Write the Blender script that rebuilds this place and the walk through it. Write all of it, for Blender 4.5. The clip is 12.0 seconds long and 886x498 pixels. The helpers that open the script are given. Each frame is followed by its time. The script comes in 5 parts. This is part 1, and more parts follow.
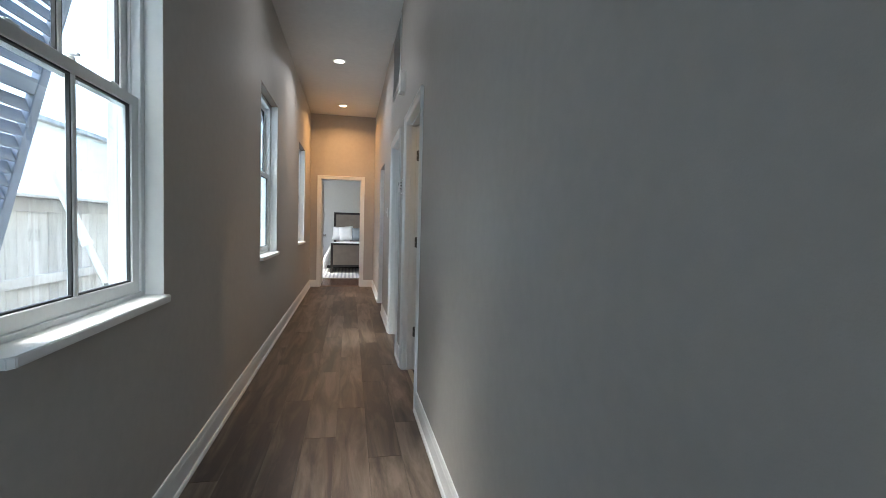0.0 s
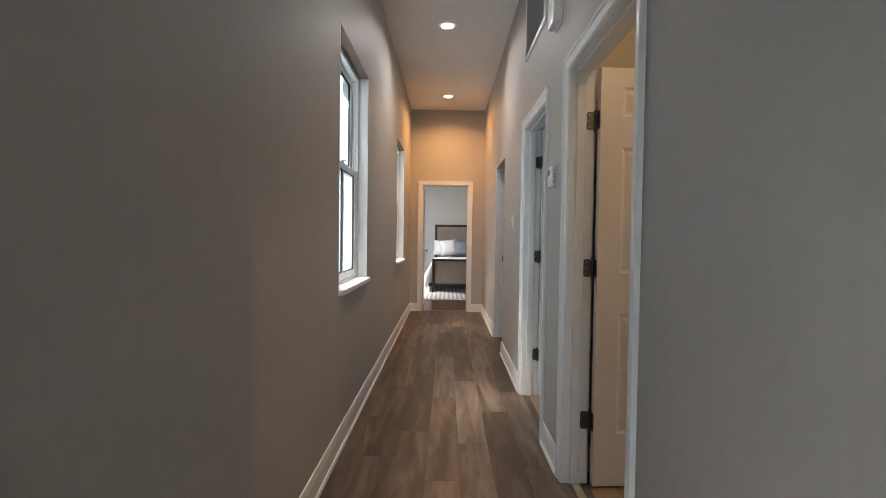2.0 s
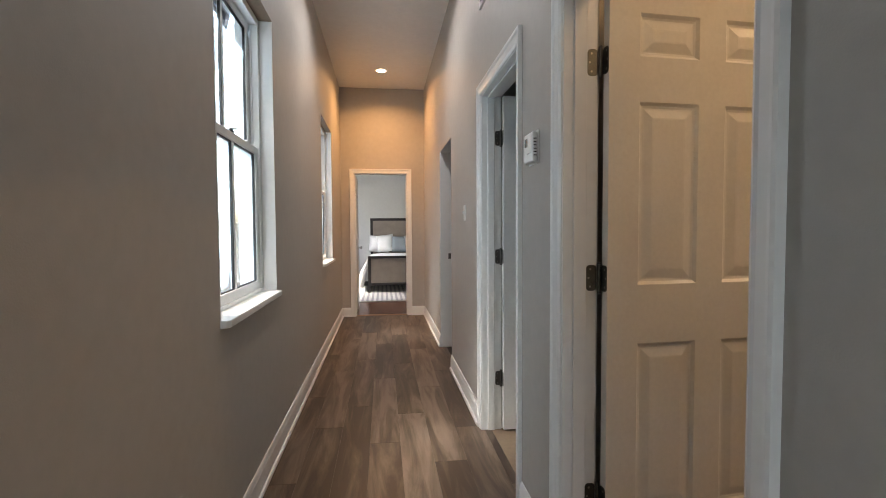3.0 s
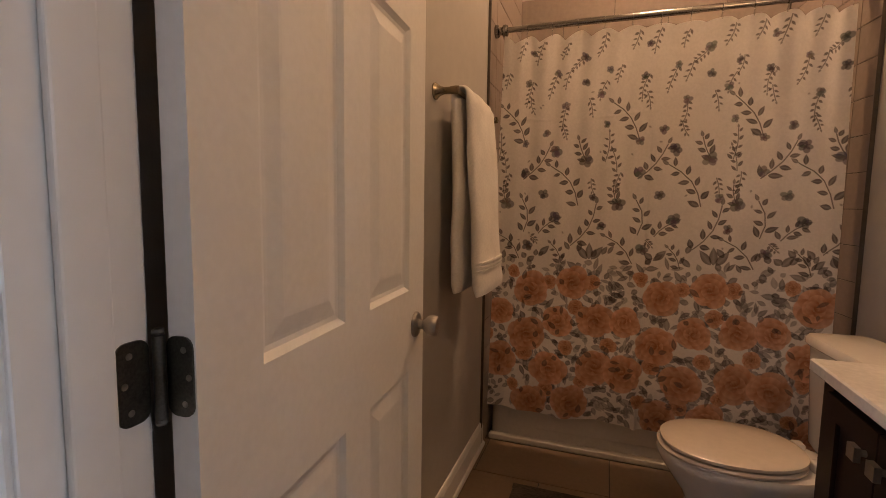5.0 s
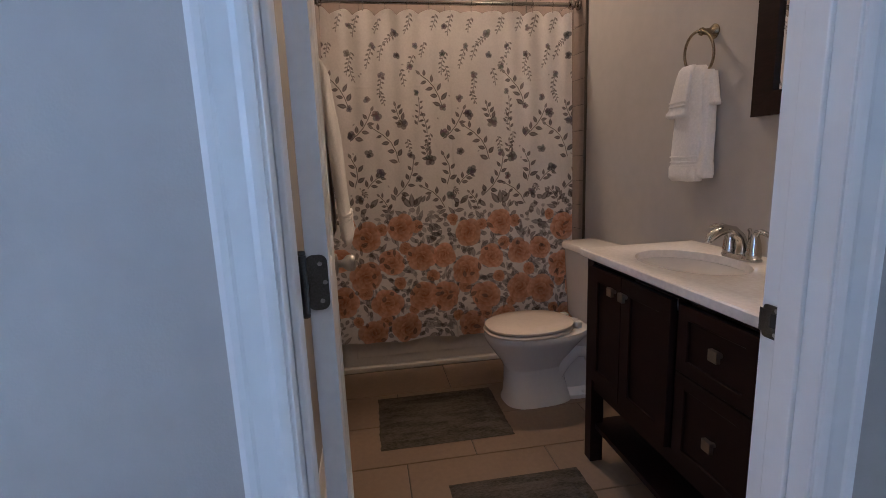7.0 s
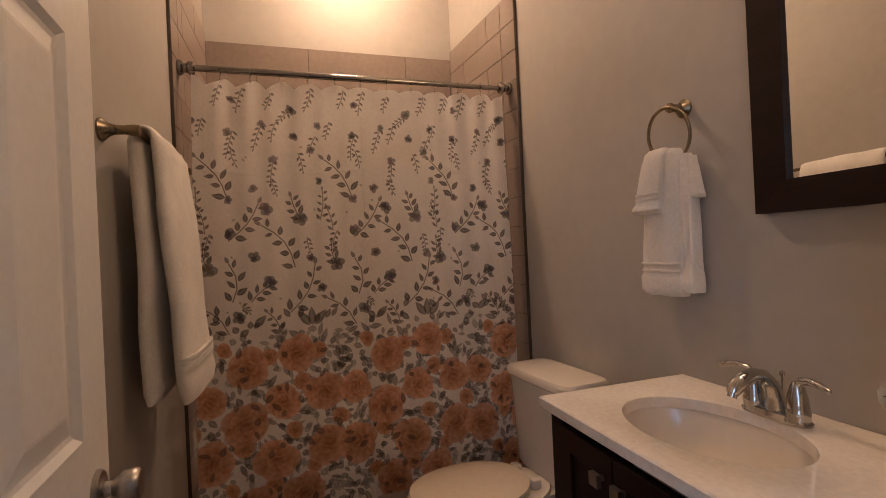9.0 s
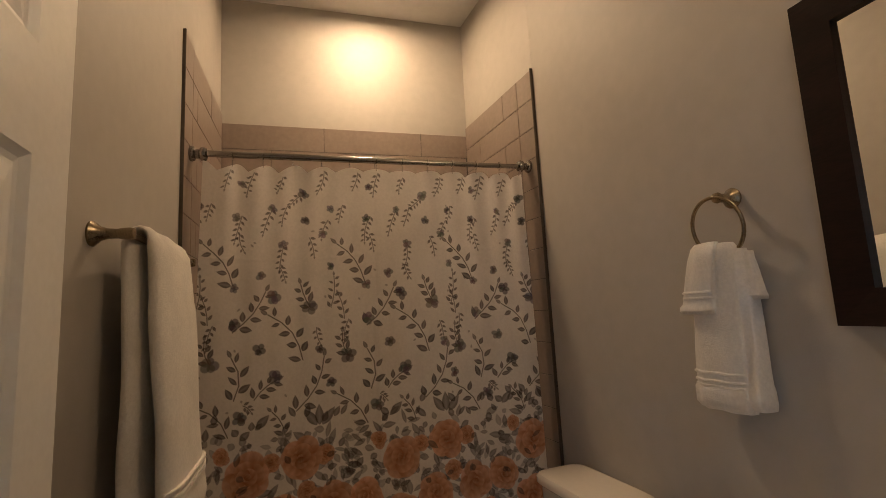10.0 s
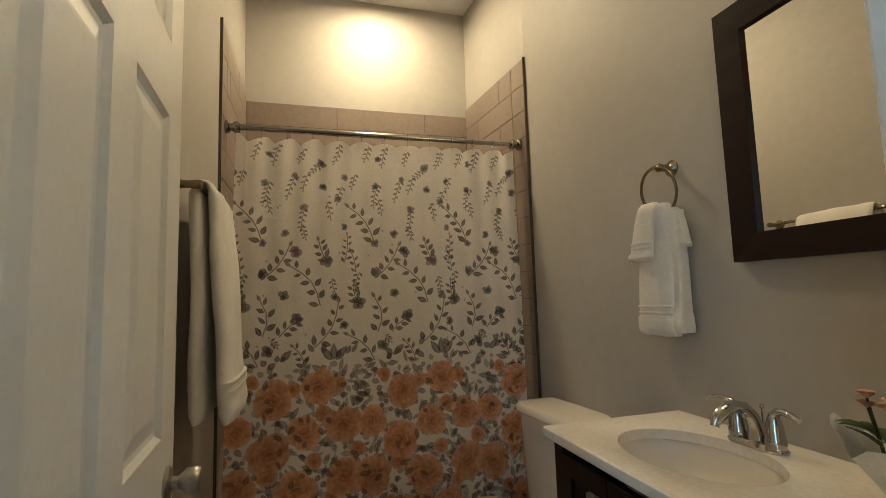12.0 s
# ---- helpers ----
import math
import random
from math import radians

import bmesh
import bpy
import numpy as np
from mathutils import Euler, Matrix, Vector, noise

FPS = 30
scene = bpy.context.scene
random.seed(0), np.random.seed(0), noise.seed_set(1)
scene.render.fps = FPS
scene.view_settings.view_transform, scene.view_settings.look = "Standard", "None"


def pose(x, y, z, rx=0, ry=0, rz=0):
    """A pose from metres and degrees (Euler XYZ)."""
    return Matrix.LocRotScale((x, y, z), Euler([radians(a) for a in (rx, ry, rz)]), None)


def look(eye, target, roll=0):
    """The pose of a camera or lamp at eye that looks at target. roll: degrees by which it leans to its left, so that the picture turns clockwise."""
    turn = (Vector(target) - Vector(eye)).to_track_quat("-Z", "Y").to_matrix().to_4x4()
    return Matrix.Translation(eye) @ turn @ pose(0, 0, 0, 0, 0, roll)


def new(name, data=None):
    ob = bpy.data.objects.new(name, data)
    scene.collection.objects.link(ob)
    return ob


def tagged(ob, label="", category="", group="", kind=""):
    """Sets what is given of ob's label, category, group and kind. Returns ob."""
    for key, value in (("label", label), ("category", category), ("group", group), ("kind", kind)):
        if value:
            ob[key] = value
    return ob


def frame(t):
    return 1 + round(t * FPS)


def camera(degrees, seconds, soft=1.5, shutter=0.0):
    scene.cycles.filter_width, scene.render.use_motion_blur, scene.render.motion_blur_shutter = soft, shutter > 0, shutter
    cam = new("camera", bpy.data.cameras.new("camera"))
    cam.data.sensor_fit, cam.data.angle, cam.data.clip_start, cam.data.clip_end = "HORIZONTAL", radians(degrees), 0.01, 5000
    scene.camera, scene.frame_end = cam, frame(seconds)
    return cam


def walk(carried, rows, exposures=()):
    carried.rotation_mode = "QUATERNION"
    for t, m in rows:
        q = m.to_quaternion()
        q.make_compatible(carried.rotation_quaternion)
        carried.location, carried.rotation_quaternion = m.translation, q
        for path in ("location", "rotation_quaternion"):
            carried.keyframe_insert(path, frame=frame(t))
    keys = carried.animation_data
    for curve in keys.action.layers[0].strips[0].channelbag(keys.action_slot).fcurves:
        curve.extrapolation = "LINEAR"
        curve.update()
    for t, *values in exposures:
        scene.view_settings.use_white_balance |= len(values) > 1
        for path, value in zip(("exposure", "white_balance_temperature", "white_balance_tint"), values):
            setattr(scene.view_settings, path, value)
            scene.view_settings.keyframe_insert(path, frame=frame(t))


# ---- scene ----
cam = camera(86.9, 12.0, soft=0.85)
PATH = [
    (0, (-0.455, 0.165, 1.241), (-0.064, 2.124, 1.142), 1.5),
    (0.5, (-0.518, 0.567, 1.237), (-0.339, 2.557, 1.149), 1.4),
    (1, (-0.556, 0.945, 1.252), (-0.488, 2.943, 1.203), 1.2),
    (1.5, (-0.559, 1.365, 1.255), (-0.554, 3.364, 1.218), 1.2),
    (2, (-0.601, 1.762, 1.242), (-0.617, 3.761, 1.188), 0.8),
    (2.5, (-0.614, 2.158, 1.229), (-0.571, 4.156, 1.166), -0.3),
    (2.7, (-0.616, 2.328, 1.242), (-0.524, 4.325, 1.174), -0.4),
    (4.3, (-0.374, 3.376, 1.286), (1.095, 4.722, 1.112), 0.9),
    (4.5, (-0.317, 3.45, 1.283), (1.294, 4.622, 1.104), 1.0),
    (5, (-0.234, 3.649, 1.283), (1.645, 4.305, 1.093), 0.8),
    (5.5, (-0.283, 3.731, 1.266), (1.684, 4.023, 1.051), -0.4),
    (6, (-0.468, 3.78, 1.27), (1.511, 3.829, 0.987), -1.1),
    (6.5, (-0.583, 3.877, 1.27), (1.385, 3.755, 0.932), -1.4),
    (7, (-0.604, 3.99, 1.271), (1.339, 3.684, 0.912), -2.2),
    (7.2, (-0.586, 4.002, 1.276), (1.346, 3.621, 0.925), -2.2),
    (8.8, (-0.085, 3.794, 1.314), (1.825, 3.203, 1.281), -2.8),
    (9, (-0.029, 3.781, 1.334), (1.879, 3.184, 1.338), -2.7),
    (9.5, (0.095, 3.776, 1.397), (2.005, 3.194, 1.508), -2.6),
    (10, (0.112, 3.761, 1.461), (2.016, 3.208, 1.723), -3.0),
    (10.5, (0.104, 3.755, 1.495), (1.988, 3.237, 1.919), -3.5),
    (11, (0.077, 3.752, 1.425), (1.956, 3.232, 1.87), -3.3),
    (11.5, (-0.049, 3.767, 1.348), (1.85, 3.232, 1.681), -3.0),
    (12, (-0.194, 3.831, 1.32), (1.721, 3.289, 1.516), -1.8),
]
EXPOSURES = [
    (0.0, 3.25, 6250, 9), (0.6, 2.88, 6250, 9), (1.2, 2.60, 6450, 11), (1.6, 2.76, 6650, 13), (2.0, 3.35, 6850, 14), (2.7, 3.4, 6900, 13),
    (4.3, 3.52, 6900, 24), (5.0, 3.65, 6750, 25), (5.5, 3.82, 5700, 19), (6.0, 3.8, 5080, 16), (7.2, 3.65, 4970, 18),
    (8.8, 3.6, 5950, 26), (9.5, 3.45, 6000, 18), (10.3, 3.14, 5950, 8), (11.0, 3.2, 5900, 0), (11.5, 3.38, 5850, -4), (12.0, 3.66, 5250, -6),
]
walk(cam, [(t, look(eye, target, roll)) for t, eye, target, roll in PATH], EXPOSURES)

# ---- world and light ----
LEFT, RIGHT, WALL = -1.21, 0.0, 0.12        # hall faces and partition thickness
NORTH, SOUTH, BACK = 4.24, 2.655, 2.93      # bathroom faces
END, CEIL, START = 9.49, 3.31, -2.2
BCEIL = 3.388         # hall end, ceiling height, wall behind the start
SUN_STRENGTH, SKY = 0.9, 0.15
LENS = 2.5

world = bpy.data.worlds.new("sky")
scene.world = world
world.use_nodes = True
wn = world.node_tree
sky = wn.nodes.new("ShaderNodeTexSky")
sky.sky_type, sky.sun_disc = "NISHITA", False
sky.sun_elevation, sky.sun_rotation = radians(55), radians(250)
sky.air_density, sky.dust_density, sky.ozone_density = 1.3, 4.0, 1.0
wn.links.new(sky.outputs[0], wn.nodes["Background"].inputs[0])
wn.nodes["Background"].inputs[1].default_value = SKY
sun = new("sun", bpy.data.lights.new("sun", "SUN"))
sun.data.energy, sun.data.angle, sun.data.color = SUN_STRENGTH, radians(20), (1, 0.97, 0.92)
sun.matrix_world = look((-6, -2.2, 9), (0, 0, 0))


def lamp(name, kind, place, target, power, color, size=0.1, spread=180, size_y=0.0):
    data = bpy.data.lights.new(name, kind)
    data.energy, data.color = power, color
    if kind == "AREA":
        data.shape, data.size, data.spread = ("RECTANGLE" if size_y else "DISK"), size, radians(spread)
        if size_y:
            data.size_y = size_y
    else:
        data.shadow_soft_size = size
    ob = new(name, data)
    ob.matrix_world = look(place, target)
    return ob


HALL_LIGHTS = [(-0.62, 4.1), (-0.625, 6.405)]
COOL, WARM, TUNGSTEN = (0.97, 0.97, 1.0), (1.0, 0.52, 0.20), (1.0, 0.63, 0.31)
for (lx, ly), power in zip(HALL_LIGHTS, (0.35, 1.25)):
    lamp("hall_lamp", "AREA", (lx, ly, CEIL - 0.012), (lx, ly + 0.001, 0), power, COOL, 0.11, 150)
lamp("hall_lamp_warm", "AREA", (-0.61, 8.71, CEIL - 0.012), (-0.61, 8.711, 0), 2.4, WARM, 0.11, 150)
# bluish fill lamp added behind the start, where no window is known
lamp("added_back_fill", "AREA", (-0.61, START - 0.06, 1.65), (-0.61, 1.0, 1.5), 2.1, (0.60, 0.80, 1.0), 0.9, 180, 1.5)
lamp("shower_lamp", "AREA", (2.52, 3.395, BCEIL - 0.012), (2.52, 3.396, 0), 2.1, (1.0, 0.65, 0.34), 0.20, 172)
lamp("vanity_lamp", "POINT", (0.56, 2.78, 2.68), (0.62, 3.3, 1.6), 1.25, TUNGSTEN, 0.16)
DAY = (0.62, 0.82, 1.0)
lamp("window_daylight", "AREA", (LEFT - 0.24, 1.81, 2.33), (-0.2, 1.81, 1.2), 0.15, DAY, 0.9, 180, 0.12)
for wy in (4.855, 7.825):
    lamp("window_daylight", "AREA", (LEFT - 0.185, wy, 1.65), (0, wy, 1.5), 0.72, DAY, 0.9, 180, 1.4)
lamp("bedroom_daylight", "AREA", (-2.35, 12.0, 1.7), (0, 12.2, 1.2), 2.6, (0.85, 0.93, 1.0), 1.4, 180, 1.5)

# ---- materials ----


def material(name, color, rough=0.5, metal=0.0, var=0.12, scale=3.0, bump=0.0, bump_scale=60.0, rnd=0.0, stretch=(1, 1, 1), spec=0.5, coat=0.0, isle=False):
    """Principled surface with broad and fine variation in world size, fine relief and per-object variation."""
    m = bpy.data.materials.new(name)
    m.use_nodes = True
    t = m.node_tree
    p = t.nodes["Principled BSDF"]
    p.inputs["Roughness"].default_value, p.inputs["Metallic"].default_value = rough, metal
    p.inputs["Specular IOR Level"].default_value = spec
    p.inputs["Coat Weight"].default_value = coat
    geo = t.nodes.new("ShaderNodeNewGeometry")
    mp = t.nodes.new("ShaderNodeMapping")
    mp.inputs["Scale"].default_value = stretch
    t.links.new(geo.outputs["Position"], mp.inputs[0])
    big, fine = t.nodes.new("ShaderNodeTexNoise"), t.nodes.new("ShaderNodeTexNoise")
    big.inputs["Scale"].default_value, fine.inputs["Scale"].default_value = scale, scale * 14
    big.inputs["Detail"].default_value, fine.inputs["Detail"].default_value = 4, 6
    for n in (big, fine):
        t.links.new(mp.outputs[0], n.inputs["Vector"])
    add = t.nodes.new("ShaderNodeMath")
    add.operation = "ADD"
    t.links.new(big.outputs[0], add.inputs[0]), t.links.new(fine.outputs[0], add.inputs[1])
    total = add.outputs[0]
    low, high = 0.78, 1.22
    if rnd:
        pick = geo.outputs["Random Per Island"]
        if not isle:
            pick = t.nodes.new("ShaderNodeObjectInfo").outputs["Random"]
        mul = t.nodes.new("ShaderNodeMath")
        mul.operation, mul.inputs[1].default_value = "MULTIPLY_ADD", rnd
        t.links.new(pick, mul.inputs[0]), t.links.new(total, mul.inputs[2])
        total, high = mul.outputs[0], 1.22 + rnd
    rng = t.nodes.new("ShaderNodeMapRange")
    rng.inputs[1].default_value, rng.inputs[2].default_value = low, high
    rng.inputs[3].default_value, rng.inputs[4].default_value = 1 - var, 1 + var
    t.links.new(total, rng.inputs[0])
    mix = t.nodes.new("ShaderNodeVectorMath")
    mix.operation, mix.inputs[0].default_value = "SCALE", color
    t.links.new(rng.outputs[0], mix.inputs["Scale"])
    t.links.new(mix.outputs[0], p.inputs["Base Color"])
    if bump:
        n3, b = t.nodes.new("ShaderNodeTexNoise"), t.nodes.new("ShaderNodeBump")
        n3.inputs["Scale"].default_value, n3.inputs["Detail"].default_value = bump_scale, 5
        t.links.new(mp.outputs[0], n3.inputs["Vector"])
        b.inputs["Strength"].default_value, b.inputs["Distance"].default_value = bump, 0.004
        t.links.new(n3.outputs[0], b.inputs["Height"]), t.links.new(b.outputs[0], p.inputs["Normal"])
    return m


def glowing(name, color, strength):
    m = material(name, (0.8, 0.8, 0.8), 0.5)
    p = m.node_tree.nodes["Principled BSDF"]
    p.inputs["Emission Color"].default_value, p.inputs["Emission Strength"].default_value = (*color, 1), strength
    return m


def glass(name, tint=(0.80, 0.93, 0.97)):
    m = bpy.data.materials.new(name)
    m.use_nodes = True
    p = m.node_tree.nodes["Principled BSDF"]
    p.inputs["Transmission Weight"].default_value, p.inputs["Roughness"].default_value = 1, 0.0
    p.inputs["Base Color"].default_value, p.inputs["IOR"].default_value = (*tint, 1), 1.45
    return m


PAINT = material("greige_wall_paint", (0.43, 0.405, 0.37), 0.55, var=0.035, scale=1.3, bump=0.12, bump_scale=220)
CEILING = material("white_ceiling_paint", (0.74, 0.73, 0.71), 0.8, var=0.03, scale=1.5, bump=0.1, bump_scale=180)
TRIM = material("white_trim_enamel", (0.80, 0.80, 0.78), 0.28, var=0.02, scale=2)
VINYL = material("white_window_vinyl", (0.80, 0.82, 0.82), 0.35, var=0.02, scale=4)
def plank_material():
    """Wood-look vinyl: long smoky streaks that differ from plank to plank."""
    m = material("brown_vinyl_plank", (1, 1, 1), 0.4, var=0.10, scale=5, bump=0.10, bump_scale=40, stretch=(6, 0.8, 6))
    t = m.node_tree
    p = t.nodes["Principled BSDF"]
    geo, mp, obj = t.nodes.new("ShaderNodeNewGeometry"), t.nodes.new("ShaderNodeMapping"), t.nodes.new("ShaderNodeObjectInfo")
    mp.inputs["Scale"].default_value = (11, 1.3, 1)
    shift, comb = t.nodes.new("ShaderNodeMath"), t.nodes.new("ShaderNodeCombineXYZ")
    shift.operation, shift.inputs[1].default_value = "MULTIPLY", 80
    t.links.new(obj.outputs["Random"], shift.inputs[0])
    t.links.new(shift.outputs[0], comb.inputs[0]), t.links.new(shift.outputs[0], comb.inputs[1])
    t.links.new(geo.outputs["Position"], mp.inputs[0]), t.links.new(comb.outputs[0], mp.inputs["Location"])
    n = t.nodes.new("ShaderNodeTexNoise")
    n.inputs["Scale"].default_value, n.inputs["Detail"].default_value, n.inputs["Roughness"].default_value, n.inputs["Distortion"].default_value = 1, 5, 0.6, 0.7
    t.links.new(mp.outputs[0], n.inputs["Vector"])
    add = t.nodes.new("ShaderNodeMath")
    add.operation, add.inputs[1].default_value = "MULTIPLY_ADD", 0.22
    t.links.new(obj.outputs["Random"], add.inputs[0]), t.links.new(n.outputs[0], add.inputs[2])
    ramp = t.nodes.new("ShaderNodeValToRGB")
    e = ramp.color_ramp.elements
    e[0].position, e[0].color = 0.47, (0.040, 0.026, 0.018, 1)
    e[1].position, e[1].color = 0.76, (0.185, 0.142, 0.108, 1)
    mid = ramp.color_ramp.elements.new(0.61)
    mid.color = (0.098, 0.068, 0.048, 1)
    t.links.new(add.outputs[0], ramp.inputs[0])
    mul = t.nodes.new("ShaderNodeMix")
    mul.data_type, mul.blend_type, mul.inputs[0].default_value = "RGBA", "MULTIPLY", 1
    src = p.inputs["Base Color"].links[0].from_socket
    t.links.new(ramp.outputs[0], mul.inputs[6]), t.links.new(src, mul.inputs[7]), t.links.new(mul.outputs[2], p.inputs["Base Color"])
    return m


PLANK = plank_material()
UNDER = material("dark_joint", (0.03, 0.026, 0.022), 0.9)
TILE = material("tan_floor_tile", (0.23, 0.16, 0.105), 0.35, var=0.12, scale=3, bump=0.08, bump_scale=25, rnd=0.3)
GROUT = material("dark_grout", (0.10, 0.085, 0.07), 0.9, var=0.15, bump=0.2, bump_scale=200)
WALLTILE = material("taupe_wall_tile", (0.25, 0.20, 0.17), 0.3, var=0.12, scale=3, bump=0.06, bump_scale=40, rnd=0.25)
GLASS = glass("window_glass")
REDWOOD = material("red_brown_floorboard", (0.12, 0.052, 0.03), 0.25, var=0.3, scale=2, rnd=0.5, stretch=(6, 0.8, 6))

# ---- building helpers ----


def box(bm, x0, x1, y0, y1, z0, z1, bevel=0.0, seg=2):
    m = Matrix.LocRotScale(((x0 + x1) / 2, (y0 + y1) / 2, (z0 + z1) / 2), None, (abs(x1 - x0), abs(y1 - y0), abs(z1 - z0)))
    vs = bmesh.ops.create_cube(bm, size=1, matrix=m)["verts"]
    if bevel:
        es = list({e for v in vs for e in v.link_edges})
        bmesh.ops.bevel(bm, geom=es, offset=bevel, segments=seg, affect="EDGES", profile=0.5, clamp_overlap=True)
    return bm


def rod(bm, a, b, r, seg=16, r2=None):
    a, b = Vector(a), Vector(b)
    q = (b - a).to_track_quat("Z", "Y")
    m = Matrix.LocRotScale((a + b) / 2, q, None)
    bmesh.ops.create_cone(bm, cap_ends=True, segments=seg, radius1=r, radius2=r if r2 is None else r2, depth=(b - a).length, matrix=m)
    return bm


def loft(bm, rings, cap0=True, cap1=True, closed=True):
    """Skin a row of rings with equal numbers of points."""
    rows = [[bm.verts.new(p) for p in ring] for ring in rings]
    n = len(rows[0])
    for a, b in zip(rows, rows[1:]):
        for i in range(n if closed else n - 1):
            j = (i + 1) % n
            bm.faces.new((a[i], a[j], b[j], b[i]))
    if closed and cap0:
        bm.faces.new(rows[0][::-1])
    if closed and cap1:
        bm.faces.new(rows[-1])
    return rows


def lathe(bm, profile, m=None, seg=24):
    """Turn (radius, height) pairs about z, then lay by m."""
    m = m or Matrix()
    rings = [[m @ Vector((r * math.cos(a), r * math.sin(a), h)) for a in (2 * math.pi * i / seg for i in range(seg))] for r, h in profile]
    loft(bm, rings)
    return bm


def tube(bm, pts, radius, seg=12, cyclic=False):
    """A pipe along points; radius is a number or one for each point."""
    pts = [Vector(p) for p in pts]
    rings = []
    up = None
    for i, p in enumerate(pts):
        a = pts[i - 1] if (i or cyclic) else p
        b = pts[(i + 1) % len(pts)] if (i + 1 < len(pts) or cyclic) else p
        d = (b - a).normalized()
        if up is None:
            up = Vector((0, 0, 1)) if abs(d.z) < 0.9 else Vector((1, 0, 0))
        side = d.cross(up).normalized()
        up = side.cross(d).normalized()
        r = radius[i] if isinstance(radius, (list, tuple)) else radius
        rings.append([p + side * (r * math.cos(t)) + up * (r * math.sin(t)) for t in (2 * math.pi * k / seg for k in range(seg))])
    if cyclic:
        rings.append(rings[0])
    loft(bm, rings, not cyclic, not cyclic)
    if cyclic:
        bmesh.ops.remove_doubles(bm, verts=bm.verts, dist=1e-6)
    return bm


def mesh_of(name, bm, mat, smooth=False):
    bmesh.ops.recalc_face_normals(bm, faces=bm.faces)
    me = bpy.data.meshes.new(name)
    bm.to_mesh(me)
    bm.free()
    me.materials.append(mat)
    if smooth:
        me.shade_smooth()
        me.set_sharp_from_angle(angle=radians(38))
    return me


def part(name, bm, mat, parent=None, label="", smooth=False):
    ob = new(name, mesh_of(name, bm, mat, smooth))
    if parent is not None:
        ob.parent = parent
    if label:
        ob["label"] = label
    return ob


def thing(name, label, category, place=(0, 0, 0), turn=0, group=""):
    ob = new(name)
    ob.empty_display_size = 0.05
    ob.matrix_world = pose(*place, 0, 0, turn)
    return tagged(ob, label, category, group)


def structure(name, bm, mat, label="", category="", smooth=False):
    return tagged(part(name, bm, mat, smooth=smooth), label, category, kind="structure")


def wall_cells(bm, axis, a0, a1, lo, hi, z0, z1, holes):
    """A wall with thickness a0..a1 on the given axis, running lo..hi on the other, with rectangular holes (from, to, bottom, top)."""
    cuts = sorted({lo, hi, *(h[0] for h in holes), *(h[1] for h in holes)})
    for u0, u1 in zip(cuts, cuts[1:]):
        mid = (u0 + u1) / 2
        spans, z = [], z0
        for h in sorted((h for h in holes if h[0] < mid < h[1]), key=lambda h: h[2]):
            spans.append((z, h[2]))
            z = h[3]
        spans.append((z, z1))
        for za, zb in spans:
            if zb - za > 1e-4:
                if axis == "x":
                    box(bm, a0, a1, u0, u1, za, zb)
                else:
                    box(bm, u0, u1, a0, a1, za, zb)
    bmesh.ops.remove_doubles(bm, verts=bm.verts, dist=1e-5)
    return bm


# ---- structure ----
WINDOWS = [(1.335, 2.285), (4.39, 5.32), (7.36, 8.29)]
SILL, HEAD = 0.925, 2.425
OUT = LEFT - 0.17
DOORS = [(3.276, 4.112), (4.637, 5.428)]
DOOR_TOP = 2.085
OPENING = (6.73, 7.55, 0.0, 2.09)
ED0, ED1 = -1.018, -0.252

b = bmesh.new()
wall_cells(b, "x", OUT, LEFT, START, END + 0.12, -0.02, CEIL, [(a, c, SILL - 0.03, HEAD) for a, c in WINDOWS])
structure("wall_west", b, PAINT, "greige painted hall wall with three sash windows", "wall")
b = bmesh.new()
wall_cells(b, "x", RIGHT, WALL, START, END, -0.02, CEIL, [(a, c, -0.02, DOOR_TOP) for a, c in DOORS] + [(OPENING[0], OPENING[1], -0.02, OPENING[3])])
structure("wall_east", b, PAINT, "greige painted hall wall with doorways", "wall")
b = bmesh.new()
wall_cells(b, "y", END, END + 0.12, LEFT, 2.4, -0.02, CEIL, [(ED0, ED1, -0.02, DOOR_TOP)])
structure("wall_end", b, PAINT, "greige painted wall at the hall's end with a doorway", "wall")
# the opening here is unseen, added to hold the fill lamp
b = bmesh.new()
wall_cells(b, "y", START - 0.12, START, LEFT, 0.12, -0.02, CEIL, [(-1.08, -0.14, 0.88, 2.42)])
structure("wall_start", b, PAINT, "plain greige wall closing the hall, with an added opening for a fill lamp", "wall")

b = box(bmesh.new(), LEFT - 0.17, RIGHT + 0.12, START - 0.12, END + 0.12, CEIL, CEIL + 0.1)
structure("ceiling_hall", b, CEILING, "white painted hall ceiling", "ceiling")
b = box(bmesh.new(), WALL, BACK + 0.12, SOUTH - 0.12, NORTH + 0.12, BCEIL, BCEIL + 0.1)
structure("ceiling_bathroom", b, CEILING, "white painted bathroom ceiling", "ceiling")
b = box(bmesh.new(), WALL, BACK + 0.12, SOUTH - 0.12, SOUTH, -0.02, BCEIL)
structure("wall_bathroom_south", b, PAINT, "greige painted bathroom wall behind the vanity", "wall")
b = box(bmesh.new(), WALL, BACK + 0.12, NORTH, NORTH + 0.12, -0.02, BCEIL)
structure("wall_bathroom_north", b, PAINT, "greige painted bathroom wall with a towel bar", "wall")
b = box(bmesh.new(), BACK, BACK + 0.12, SOUTH, NORTH, -0.02, BCEIL)
structure("wall_bathroom_back", b, PAINT, "painted wall above the tub surround", "wall")
